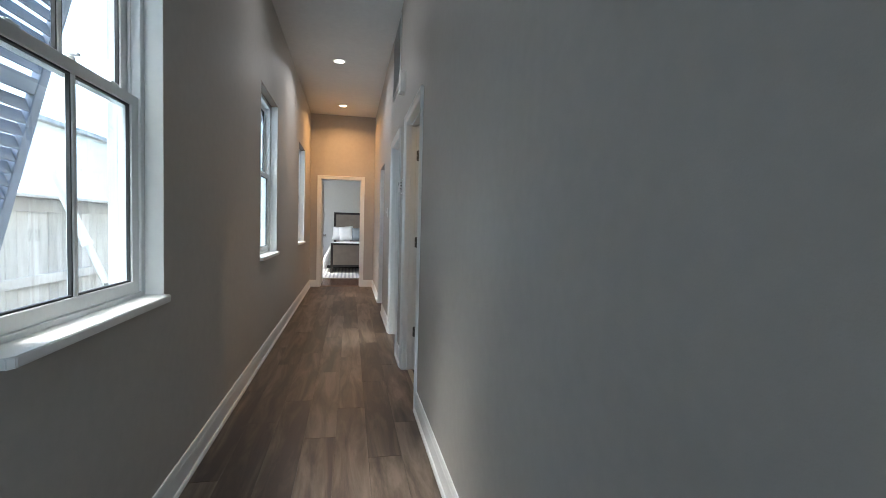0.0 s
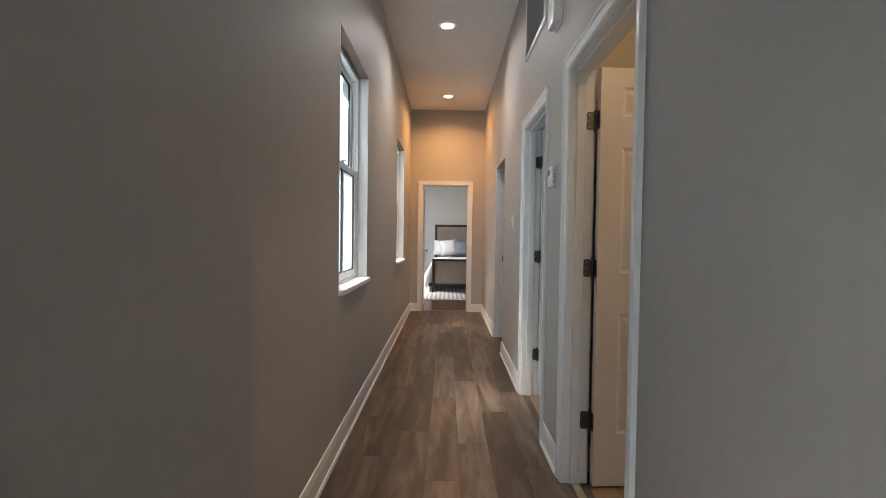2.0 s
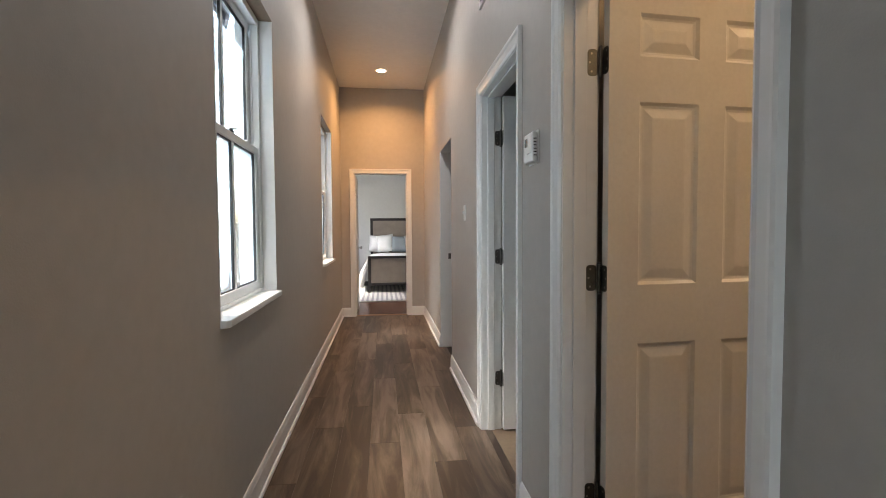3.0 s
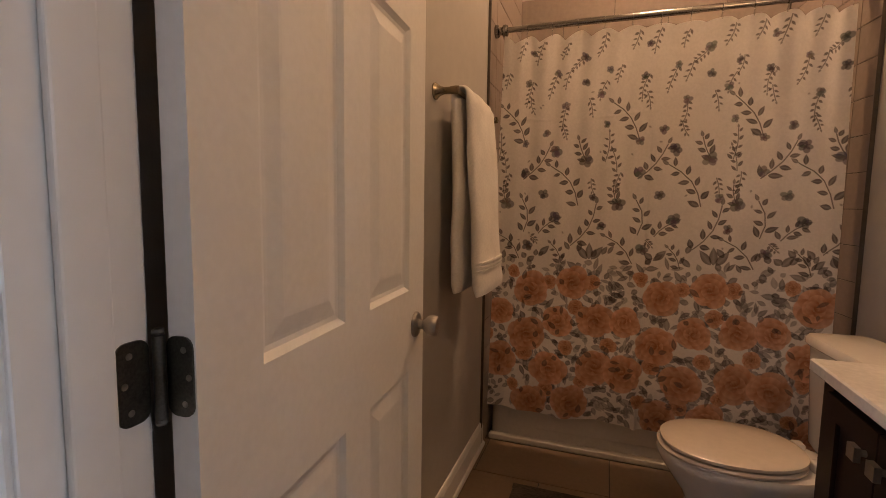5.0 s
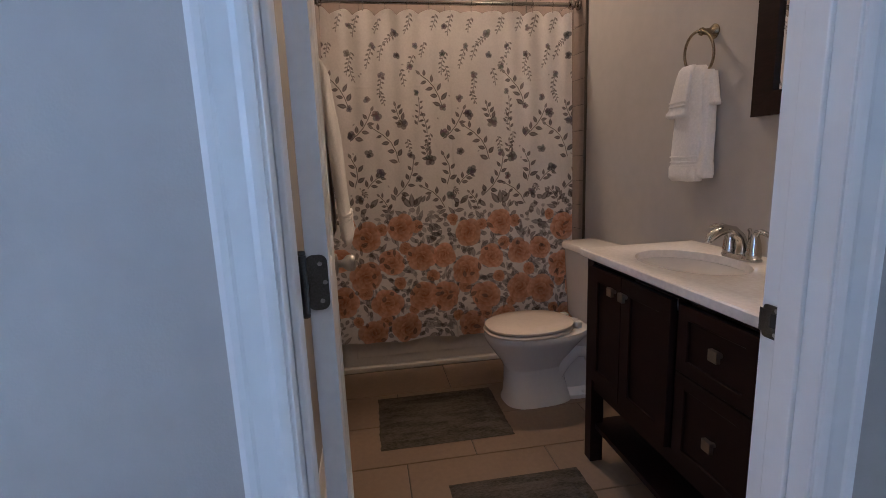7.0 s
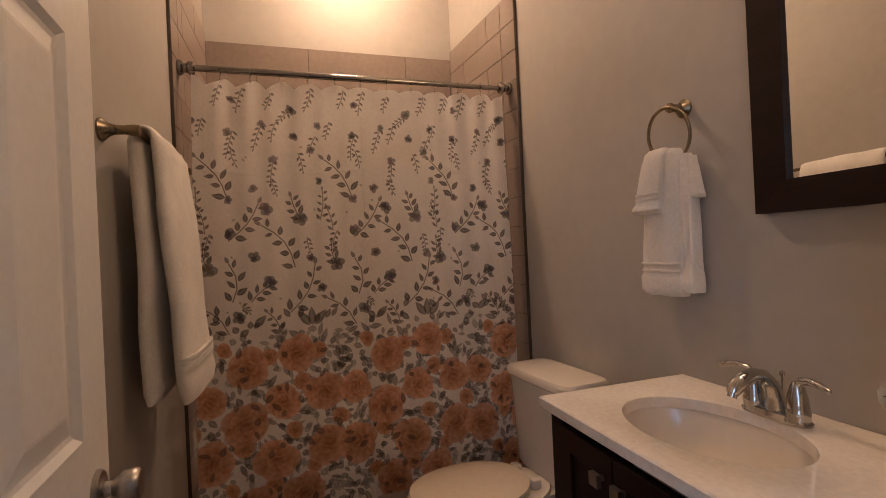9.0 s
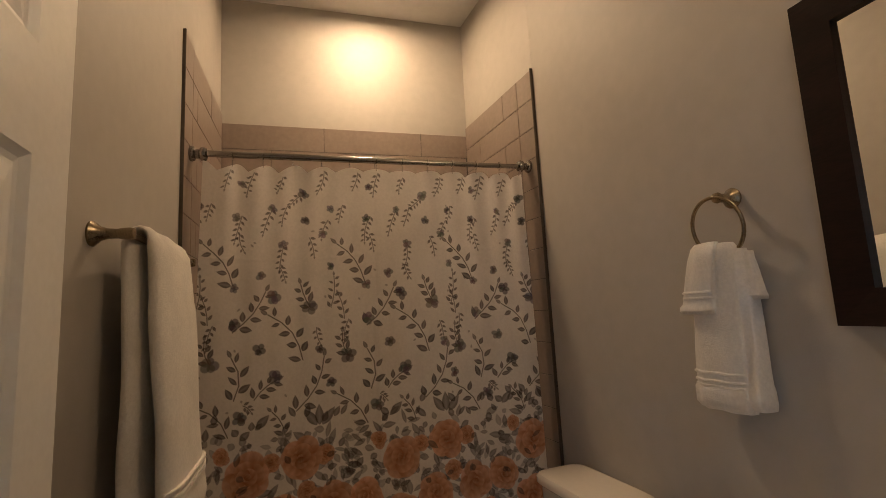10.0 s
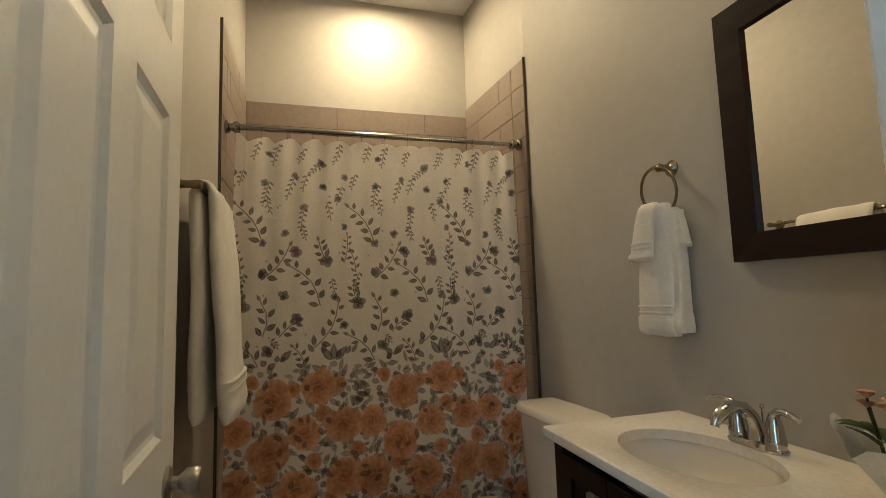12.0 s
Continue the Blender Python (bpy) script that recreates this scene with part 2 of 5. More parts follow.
# the tub's end wall stands slightly out of square
SKEW0, SKEW1 = (2.13, SOUTH + 0.0006), (BACK, SOUTH + 0.082)
b = bmesh.new()
loft(b, [[(SKEW0[0], SOUTH - 0.02, z), (SKEW0[0], SKEW0[1], z), (SKEW1[0], SKEW1[1], z), (SKEW1[0], SOUTH - 0.02, z)] for z in (0, BCEIL)])
structure("wall_tub_end", b, PAINT, "greige furred wall at the tub's end", "wall")

# a closed room behind the second doorway and another behind the plain opening
b = bmesh.new()
box(b, WALL, 2.2, NORTH + 0.12, NORTH + 0.20, -0.02, 2.7), box(b, WALL, 2.2, 6.0, 6.08, -0.02, 2.7)
box(b, 2.2, 2.28, NORTH + 0.12, 6.08, -0.02, 2.7), box(b, WALL, 2.28, NORTH + 0.12, 6.08, 2.7, 2.78)
structure("wall_side_room", b, PAINT, "plain greige walls of a side room", "wall")
b = bmesh.new()
box(b, WALL, 2.2, 6.081, 6.16, -0.02, 2.7), box(b, WALL, 2.2, END - 0.08, END, -0.02, 2.7)
box(b, 2.2, 2.28, 6.081, END, -0.02, 2.7), box(b, WALL, 2.28, 6.081, END, 2.7, 2.78)
structure("wall_far_room", b, PAINT, "plain greige walls of a further room", "wall")

# bedroom shell
b = bmesh.new()
wall_cells(b, "x", -2.52, -2.4, END + 0.12, 14.3, -0.02, CEIL, [(11.2, 12.8, 0.9, 2.5)])
box(b, -2.4, 2.4, 14.3, 14.42, -0.02, CEIL), box(b, 2.4, 2.52, END + 0.12, 14.42, -0.02, CEIL)
box(b, -2.52, LEFT - 0.17, END + 0.0, END + 0.12, -0.02, CEIL)
BEDWALL = material("pale_bedroom_paint", (0.62, 0.62, 0.60), 0.6, var=0.03, scale=1.5, bump=0.1, bump_scale=200)
structure("wall_bedroom", b, BEDWALL, "pale grey bedroom walls", "wall")
b = box(bmesh.new(), -2.52, 2.52, END + 0.12, 14.42, CEIL, CEIL + 0.1)
structure("ceiling_bedroom", b, CEILING, "white bedroom ceiling", "ceiling")

b = box(bmesh.new(), LEFT - 0.17, 2.4, START - 0.12, END + 0.02, -0.12, -0.006)
floor_hall = structure("floor_hall", b, UNDER, "brown wood-look vinyl plank hall floor", "floor")
b = box(bmesh.new(), WALL - 0.03, BACK, SOUTH, NORTH, -0.0055, -0.004)
floor_bath = structure("floor_bathroom", b, GROUT, "tan rectangular floor tiles with dark grout", "floor")
b = box(bmesh.new(), -2.4, 2.4, END + 0.021, 14.3, -0.12, -0.006)
floor_bed = structure("floor_bedroom", b, UNDER, "red-brown polished wood bedroom floor", "floor")

b = box(bmesh.new(), -60, LEFT - 0.17, -60, 60, -0.5, -0.4)
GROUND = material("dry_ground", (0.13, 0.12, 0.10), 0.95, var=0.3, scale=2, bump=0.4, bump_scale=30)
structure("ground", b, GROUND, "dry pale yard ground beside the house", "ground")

# ---- trim, doors and windows ----
NICKEL = material("satin_nickel", (0.42, 0.40, 0.37), 0.32, 1.0, var=0.12, scale=20)
PEWTER = material("dark_pewter_hinge", (0.13, 0.13, 0.12), 0.36, 1.0, var=0.2, scale=25)
CHROME = material("polished_chrome", (0.56, 0.56, 0.55), 0.07, 1.0, var=0.03, scale=10)
BRONZE = material("antique_brass", (0.30, 0.245, 0.165), 0.27, 1.0, var=0.15, scale=20)
BLACK = material("black_gasket", (0.018, 0.02, 0.022), 0.5)
DOORPAINT = material("white_door_enamel", (0.80, 0.795, 0.77), 0.33, var=0.03, scale=5, bump=0.05, bump_scale=45)

BASE = [(0, 0), (0.024, 0), (0.024, 0.007), (0.0225, 0.013), (0.0185, 0.018), (0.0125, 0.020), (0.0125, 0.100), (0.011, 0.104), (0.0095, 0.112), (0.0085, 0.120), (0.005, 0.130), (0, 0.132)]


def baseboard(name, a, b, out):
    """Moulded board on the floor from a to b; out points from the wall into the room."""
    bm = bmesh.new()
    loft(bm, [[(p[0] + out[0] * d, p[1] + out[1] * d, z) for d, z in BASE] for p in (a, b)])
    return structure(name, bm, TRIM, "white moulded baseboard", "baseboard")


def casing_leg(bm, wall_x, out, y0, y1, z0, z1):
    """Stepped moulding on a wall that faces out (-1 or 1) on x; its thick edge is at y0."""
    s = 1 if y1 > y0 else -1
    w = abs(y1 - y0)
    prof = [(0, 0), (0, 0.019), (0.008, 0.021), (0.016, 0.019), (0.02, 0.015), (w - 0.02, 0.012), (w - 0.012, 0.013), (w - 0.004, 0.009), (w, 0.006), (w, 0)]
    loft(bm, [[(wall_x + out * d, y0 + s * u, z) for u, d in prof] for z in (z0, z1)])


def casing_head(bm, wall_x, out, y0, y1, z0, z1):
    w = z1 - z0
    prof = [(0, 0), (0, 0.019), (0.008, 0.021), (0.016, 0.019), (0.02, 0.015), (w - 0.02, 0.012), (w - 0.012, 0.013), (w - 0.004, 0.009), (w, 0.006), (w, 0)]
    loft(bm, [[(wall_x + out * (d + 0.001), y, z1 - u) for u, d in prof] for y in (y0, y1)])


CASE = 0.064


def door_frame(name, y0, y1, x0, x1, top, label):
    """Jambs, stops and casings round an opening in a wall of thickness x0..x1; the rough hole is lined inwards by 8 mm."""
    e = tagged(new(name), label, "door frame", kind="structure")
    for y, s in ((y0, 1), (y1, -1)):
        bm = box(bmesh.new(), x0 - 0.001, x1 + 0.001, min(y, y + s * 0.008), max(y, y + s * 0.008), 0, top - 0.008, 0.0015, 1)
        part("jamb", bm, TRIM, e)
        ys = y + s * 0.008
        bm = box(bmesh.new(), x0 + 0.035, x1 - 0.040, min(ys, ys + s * 0.011), max(ys, ys + s * 0.011), 0, top - 0.02, 0.003, 2)
        part("door_stop", bm, TRIM, e)
        for wx, out in ((x0, -1), (x1, 1)):
            bm = bmesh.new()
            casing_leg(bm, wx, out, y + s * 0.002 - s * CASE, y + s * 0.002, 0, top + CASE - 0.004)
            part("casing", bm, TRIM, e)
    part("head_jamb", box(bmesh.new(), x0 - 0.001, x1 + 0.001, y0, y1, top - 0.008, top, 0.0015, 1), TRIM, e)
    part("door_stop", box(bmesh.new(), x0 + 0.035, x1 - 0.040, y0 + 0.01, y1 - 0.01, top - 0.02, top - 0.008, 0.003, 2), TRIM, e)
    for wx, out in ((x0, -1), (x1, 1)):
        bm = bmesh.new()
        casing_head(bm, wx, out, y0 - CASE, y1 + CASE, top - 0.004, top + CASE - 0.004)
        part("head_casing", bm, TRIM, e)
    return e


def panel_mesh(w, h, t):
    """A raised panel seen from both faces, lying in x, z with thickness t about y = t/2."""
    bm = bmesh.new()
    for face, s in ((0, 1), (t, -1)):
        rings = []
        for inset, depth in ((0, 0.0), (0.010, 0.009), (0.018, 0.0105), (0.024, 0.0095), (0.050, 0.003), (0.056, 0.0025)):
            y = face + s * depth
            rings.append([(inset, y, inset), (w - inset, y, inset), (w - inset, y, h - inset), (inset, y, h - inset)])
        loft(bm, rings, False, True)
    return bm


def door_leaf(name, label, m, w=0.78, h=2.06, t=0.035, knob=True):
    d = thing(name, label, "door")
    d.matrix_world = m
    cols = [(0.112, 0.338), (0.442, 0.668)]
    rows = [(0.262, 0.858), (1.06, 1.675), (1.825, 1.968)]
    bm = bmesh.new()
    xs, zs = [0, cols[0][0], cols[0][1], cols[1][0], cols[1][1], w], [0, *(v for r in rows for v in r), h]
    for face in (0, t):
        for i, (a, c) in enumerate(zip(xs, xs[1:])):
            for k, (p, q) in enumerate(zip(zs, zs[1:])):
                if not (i in (1, 3) and k in (1, 3, 5)):
                    bm.faces.new([bm.verts.new(v) for v in ((a, face, p), (c, face, p), (c, face, q), (a, face, q))])
    for a, c in (((0, 0), (0, h)), ((w, 0), (w, h))):
        bm.faces.new([bm.verts.new(v) for v in ((a[0], 0, a[1]), (c[0], 0, c[1]), (c[0], t, c[1]), (a[0], t, a[1]))])
    for z in (0, h):
        bm.faces.new([bm.verts.new(v) for v in ((0, 0, z), (w, 0, z), (w, t, z), (0, t, z))])
    bmesh.ops.remove_doubles(bm, verts=bm.verts, dist=1e-5)
    part("slab", bm, DOORPAINT, d)
    for a, c in cols:
        for p, q in rows:
            ob = part("panel", panel_mesh(c - a, q - p, t), DOORPAINT, d)
            ob.location = (a, 0, p)
    if knob:
        for s, face in ((-1, 0), (1, t)):
            mk = pose(w - 0.065, face, 0.965, -90 if s > 0 else 90)
            k = part("knob", lathe(bmesh.new(), [(0.012, 0), (0.012, 0.022), (0.017, 0.028), (0.0245, 0.036), (0.0265, 0.046), (0.0255, 0.056), (0.021, 0.061), (0.004, 0.0625)], mk), NICKEL, d, "satin nickel knob", True)
            part("rosette", lathe(bmesh.new(), [(0.0325, 0), (0.0325, 0.004), (0.029, 0.008), (0.014, 0.010), (0.012, 0.012)], mk), NICKEL, k, "", True)
        part("latch_plate", box(bmesh.new(), w - 0.001, w + 0.0015, 0.006, 0.029, 0.925, 0.985, 0.0005, 1), NICKEL, d)
    return d


def plate(bm, m, w, h, r, t=0.0022, round_sides=(1, 1)):
    """Rounded plate in local x, z; the corners of either side can be square."""
    ring = []
    for cx, cz, a0, side in ((w / 2, h / 2, 0, 1), (-w / 2, h / 2, 90, 0), (-w / 2, -h / 2, 180, 0), (w / 2, -h / 2, 270, 1)):
        rr = r if round_sides[side] else 0.0008
        for k in range(5):
            a = radians(a0 + 22.5 * k)
            ring.append((cx - math.copysign(rr, cx) + rr * math.cos(a), cz - math.copysign(rr, cz) + rr * math.sin(a)))
    loft(bm, [[m @ Vector((x, y, z)) for x, z in ring] for y in (0, t)])
    return bm


def hinge(door, z, jamb, at):
    """Butt hinge in the leaf's own frame: the barrel stands at the leaf's hinge edge."""
    g = new("hinge")
    g.parent = door
    g["label"] = "dark metal butt hinge"
    g.location = (0, 0, z)
    part("barrel", rod(bmesh.new(), (-0.0085, 0.040, -0.046), (-0.0085, 0.040, 0.046), 0.0066, 14), PEWTER, g, "", True)
    for zz in (-0.05, 0.05):
        bm = bmesh.new()
        lathe(bm, [(0.002, -0.004), (0.0055, -0.003), (0.0066, 0), (0.0055, 0.003), (0.002, 0.004)], pose(-0.0085, 0.040, zz))
        part("pin_tip", bm, PEWTER, g, "", True)
    # on the leaf's edge, then on the jamb
    part("leaf_plate", plate(bmesh.new(), pose(-0.0022, 0.0195, 0, 0, 0, -90) @ pose(0, 0, 0), 0.034, 0.089, 0.0120, 0.0022, (1, 1)), PEWTER, g)
    h = part("hinge_plate", plate(bmesh.new(), pose(-0.022, -0.0012, 0), 0.036, 0.089, 0.0120, 0.0022, (1, 1)), PEWTER, jamb, "dark metal hinge plate")
    h.location = at
    for k, zz in enumerate((-0.03, 0.0, 0.03)):
        off = 0.006 if k == 1 else 0.0
        part("screw", lathe(bmesh.new(), [(0.0038, 0), (0.0036, 0.0006), (0.0012, 0.0002)], pose(-0.026 - off, -0.0012, zz, 90), 10), NICKEL, h)
        part("screw", lathe(bmesh.new(), [(0.0038, 0), (0.0036, 0.0006), (0.0012, 0.0002)], pose(-0.0022, 0.014 - off, zz, 0, -90), 10), NICKEL, g)


LEAVES = (pose(0.1375, 4.056, 0.012, 0, 0, 3.6), pose(WALL + 0.007, DOORS[1][1] - 0.050, 0.012))
for n, (y0, y1) in enumerate(DOORS):
    fr = door_frame("door_frame_%d" % (n + 1), y0, y1, RIGHT, WALL, DOOR_TOP, "white painted door frame with moulded casing")
    dl = door_leaf("door_%d" % (n + 1), "white six-panel door standing open against the wall" if n == 0 else "white six-panel door standing open into a side room",
                   LEAVES[n], w=(0.78, 0.755)[n])
    for z in (0.315, 1.082, 1.812):
        hinge(dl, z, fr, (WALL + 0.004, y1 - 0.009, z + 0.012))
sp = part("strike_plate", plate(bmesh.new(), pose(0.088, DOORS[0][0] + 0.008, 0.967), 0.056, 0.062, 0.007), PEWTER, bpy.data.objects["door_frame_1"], "satin nickel strike plate")
# flat black patch on the plate, the hole's shade put into colour
part("strike_hole", box(bmesh.new(), 0.080, 0.099, DOORS[0][0] + 0.0102, DOORS[0][0] + 0.0106, 0.957, 0.983), BLACK, sp)
for zz in (0.945, 0.990):
    part("screw", lathe(bmesh.new(), [(0.0042, 0), (0.0038, 0.0008), (0.0012, 0.0003)], pose(0.088, DOORS[0][0] + 0.0102, zz, -90), 10), NICKEL, sp)
part("strike_lip", box(bmesh.new(), 0.094, 0.124, DOORS[0][0] + 0.0085, DOORS[0][0] + 0.0105, 0.945, 0.989, 0.0008, 1), PEWTER, sp)

# end doorway, with its leaf folded back into the bedroom
e = tagged(new("door_frame_3"), "white painted door frame with moulded casing at the hall's end", "door frame", kind="structure")
for x, s in ((ED0, 1), (ED1, -1)):
    part("jamb", box(bmesh.new(), min(x, x + s * 0.008), max(x, x + s * 0.008), END - 0.001, END + 0.121, 0, DOOR_TOP - 0.008, 0.0015, 1), TRIM, e)
    part("door_stop", box(bmesh.new(), min(x + s * 0.008, x + s * 0.019), max(x + s * 0.008, x + s * 0.019), END + 0.035, END + 0.08, 0, DOOR_TOP - 0.02, 0.003, 2), TRIM, e)
    xo = x - s * CASE
    part("casing", box(bmesh.new(), min(x, xo), max(x, xo), END - 0.016, END, 0, DOOR_TOP + CASE, 0.004, 2), TRIM, e)
    part("casing", box(bmesh.new(), min(xo, xo + s * 0.018), max(xo, xo + s * 0.018), END - 0.022, END - 0.0165, 0, DOOR_TOP + CASE, 0.002, 2), TRIM, e)
part("head_jamb", box(bmesh.new(), ED0, ED1, END - 0.001, END + 0.121, DOOR_TOP - 0.008, DOOR_TOP, 0.0015, 1), TRIM, e)
part("head_casing", box(bmesh.new(), ED0, ED1, END - 0.0165, END, DOOR_TOP, DOOR_TOP + CASE, 0.004, 2), TRIM, e)
part("head_casing", box(bmesh.new(), ED0 - CASE + 0.018, ED1 + CASE - 0.018, END - 0.022, END - 0.0167, DOOR_TOP + CASE - 0.018, DOOR_TOP + CASE, 0.002, 2), TRIM, e)
dl = door_leaf("door_3", "white six-panel door folded back into the bedroom", pose(ED0 + 0.008, END + 0.13, 0.012, 0, 0, 90))
for z in (0.333, 1.075, 1.805):
    g = new("hinge")
    g.parent, g.location = dl, (0, 0, z)
    part("barrel", rod(bmesh.new(), (-0.006, -0.004, -0.045), (-0.006, -0.004, 0.045), 0.0065, 12), PEWTER, g)
    part("jamb_plate", box(bmesh.new(), -0.045, -0.008, -0.0032, -0.001, -0.0445, 0.0445, 0.0008, 1), PEWTER, g)
part("threshold", box(bmesh.new(), ED0 + 0.009, ED1 - 0.009, END + 0.035, END + 0.085, -0.004, 0.008, 0.003, 2), material("oak_threshold", (0.30, 0.20, 0.12), 0.4, scale=4), e)

# plain opening with painted returns
e = tagged(new("door_frame_4"), "white lined plain wall opening", "door frame", kind="structure")
y0, y1, _, top = OPENING
part("jamb", box(bmesh.new(), RIGHT + 0.001, WALL, y0, y0 + 0.008, 0, top - 0.008), TRIM, e)
part("jamb", box(bmesh.new(), RIGHT - 0.002, WALL, y1 - 0.008, y1, 0, top - 0.008), TRIM, e)
part("head_jamb", box(bmesh.new(), RIGHT + 0.001, WALL, y0, y1, top - 0.008, top), PAINT, e)
part("strike_plate", box(bmesh.new(), 0.085, 0.115, y1 - 0.0105, y1 - 0.008, 0.95, 1.01, 0.001, 1), PEWTER, e)

baseboard("baseboard_west", (LEFT, START), (LEFT, END - 0.02), (1, 0))
cuts = [START, DOORS[0][0] - CASE, DOORS[0][1] + CASE, DOORS[1][0] - CASE, DOORS[1][1] + CASE, OPENING[0], OPENING[1], END - 0.02]
for n in range(0, len(cuts), 2):
    baseboard("baseboard_east", (RIGHT, cuts[n]), (RIGHT, cuts[n + 1]), (-1, 0))
baseboard("baseboard_end", (LEFT, END), (ED0 - CASE, END), (0, -1))
baseboard("baseboard_end", (ED1 + CASE, END), (RIGHT, END), (0, -1))
baseboard("baseboard_bathroom", (WALL, NORTH), (2.12, NORTH), (0, -1))
baseboard("baseboard_bathroom", (1.14, SOUTH), (2.12, SOUTH), (0, 1))


def frame_ring(bm, x0, x1, y0, y1, z0, z1, side, top, bottom, bevel=0.002):
    """A four-sided frame of one piece, standing in y, z."""
    def rect(x, a, c, d, u):
        return [(x, a, d), (x, c, d), (x, c, u), (x, a, u)]
    ya, yb, za, zb = y0 + side, y1 - side, z0 + bottom, z1 - top
    loft(bm, [rect(x0, y0, y1, z0, z1), rect(x1 - bevel, y0, y1, z0, z1), rect(x1, y0 + bevel, y1 - bevel, z0 + bevel, z1 - bevel), rect(x1, ya - bevel, yb + bevel, za - bevel, zb + bevel),
              rect(x1 - bevel, ya, yb, za, zb), rect(x0, ya, yb, za, zb), rect(x0, y0, y1, z0, z1)], False, False)
    bmesh.ops.remove_doubles(bm, verts=bm.verts, dist=1e-6)
    return bm


def sash(w, name, x0, x1, y0, y1, z0, z1, low):
    s = part(name, frame_ring(bmesh.new(), x0, x1, y0, y1, z0, z1, 0.058, 0.04, 0.050 if low else 0.042), VINYL, w)
    ya, yb, za, zb = y0 + 0.058, y1 - 0.058, z0 + (0.050 if low else 0.042), z1 - 0.04
    mid = (ya + yb) / 2
    part("muntin", box(bmesh.new(), x0 + 0.003, x1 - 0.003, mid - 0.011, mid + 0.011, za, zb, 0.003, 1), VINYL, s)
    xm = (x0 + x1) / 2
    for a, c in ((ya, mid - 0.011), (mid + 0.011, yb)):
        part("gasket", frame_ring(bmesh.new(), xm - 0.006, xm + 0.008, a, c, za, zb, 0.006, 0.006, 0.006, 0), BLACK, s)
        pane = part("pane", box(bmesh.new(), xm - 0.002, xm + 0.002, a + 0.003, c - 0.003, za + 0.003, zb - 0.003), GLASS, s)
        pane.visible_shadow = False
    return s


SASH = OUT + 0.008      # outer face of the window units
# brown puts the head return's shade and warm light into its colour
HEAD_SHADE = material("brown_shaded_head", (0.20, 0.14, 0.095), 0.6, scale=5)


def sash_window(n, y0, y1):
    w = tagged(new("window_%d" % n), "white vinyl double-hung sash window with painted sill", "window", kind="structure")
    part("window_frame", frame_ring(bmesh.new(), SASH + 0.01, SASH + 0.095, y0 + 0.007, y1 - 0.007, SILL, HEAD - 0.007, 0.034, 0.034, 0.020), VINYL, w)
    for y, s in ((y0, 1), (y1, -1)):
        part("return", box(bmesh.new(), SASH + 0.095, LEFT + 0.0015, min(y, y + s * 0.007), max(y, y + s * 0.007), SILL, HEAD - 0.007), TRIM, w)
        part("track", box(bmesh.new(), SASH + 0.055, SASH + 0.063, min(y + s * 0.041, y + s * 0.05), max(y + s * 0.041, y + s * 0.05), 1.70, HEAD - 0.05), VINYL, w)
    part("head_strip", box(bmesh.new(), SASH + 0.095, LEFT + 0.0015, y0, y1, HEAD - 0.007, HEAD), HEAD_SHADE, w, "window head return coloured brown for shade and warm light")
    bm = bmesh.new()
    c = 0.018
    ring = [(SASH + 0.09, y0 - 0.0), (LEFT + 0.022, y0 - 0.0), (LEFT + 0.034, y0 + c), (LEFT + 0.034, y1 - c), (LEFT + 0.022, y1), (SASH + 0.09, y1)]
    loft(bm, [[(x, y, z) for x, y in ring] for z in (SILL - 0.026, SILL + 0.002)])
    bmesh.ops.bevel(bm, geom=[ed for ed in bm.edges], offset=0.003, segments=2, affect="EDGES")
    part("window_sill", bm, TRIM, w)
    sash(w, "upper_sash", SASH + 0.022, SASH + 0.05, y0 + 0.041, y1 - 0.041, 1.675, HEAD - 0.041, False)
    lo = sash(w, "lower_sash", SASH + 0.056, SASH + 0.086, y0 + 0.041, y1 - 0.041, SILL + 0.016, 1.715, True)
    for f in (0.2, 0.8):
        yy = y0 + 0.04 + f * (y1 - y0 - 0.08)
        k = part("tilt_latch", box(bmesh.new(), SASH + 0.060, SASH + 0.082, yy - 0.03, yy + 0.03, 1.715, 1.724, 0.003, 2), VINYL, lo)
        part("latch_button", box(bmesh.new(), SASH + 0.066, SASH + 0.076, yy - 0.008, yy + 0.012, 1.724, 1.730, 0.002, 1), VINYL, k)
    k = part("sash_lock", lathe(bmesh.new(), [(0.016, 0), (0.016, 0.008), (0.010, 0.014), (0.002, 0.016)], pose(SASH + 0.072, (y0 + y1) / 2, 1.715)), PEWTER if n > 1 else VINYL, lo, "", True)
    part("lock_lever", box(bmesh.new(), SASH + 0.066, SASH + 0.100, (y0 + y1) / 2 - 0.006, (y0 + y1) / 2 + 0.006, 1.729, 1.737, 0.002, 1), PEWTER if n > 1 else VINYL, k)
    for ya, yb in ((y0 + 0.001, y0 + 0.036), (y1 - 0.036, y1 - 0.001)):
        part("outer_jamb", box(bmesh.new(), OUT - 0.022, SASH + 0.0095, ya, yb, SILL - 0.03, HEAD, 0.003, 1), VINYL, w)
    part("outer_sill", box(bmesh.new(), OUT - 0.045, OUT - 0.001, y0 - 0.03, y1 + 0.03, SILL - 0.085, SILL - 0.031, 0.004, 1), VINYL, w)
    return w


for n, (y0, y1) in enumerate(WINDOWS):
    sash_window(n + 1, y0, y1)

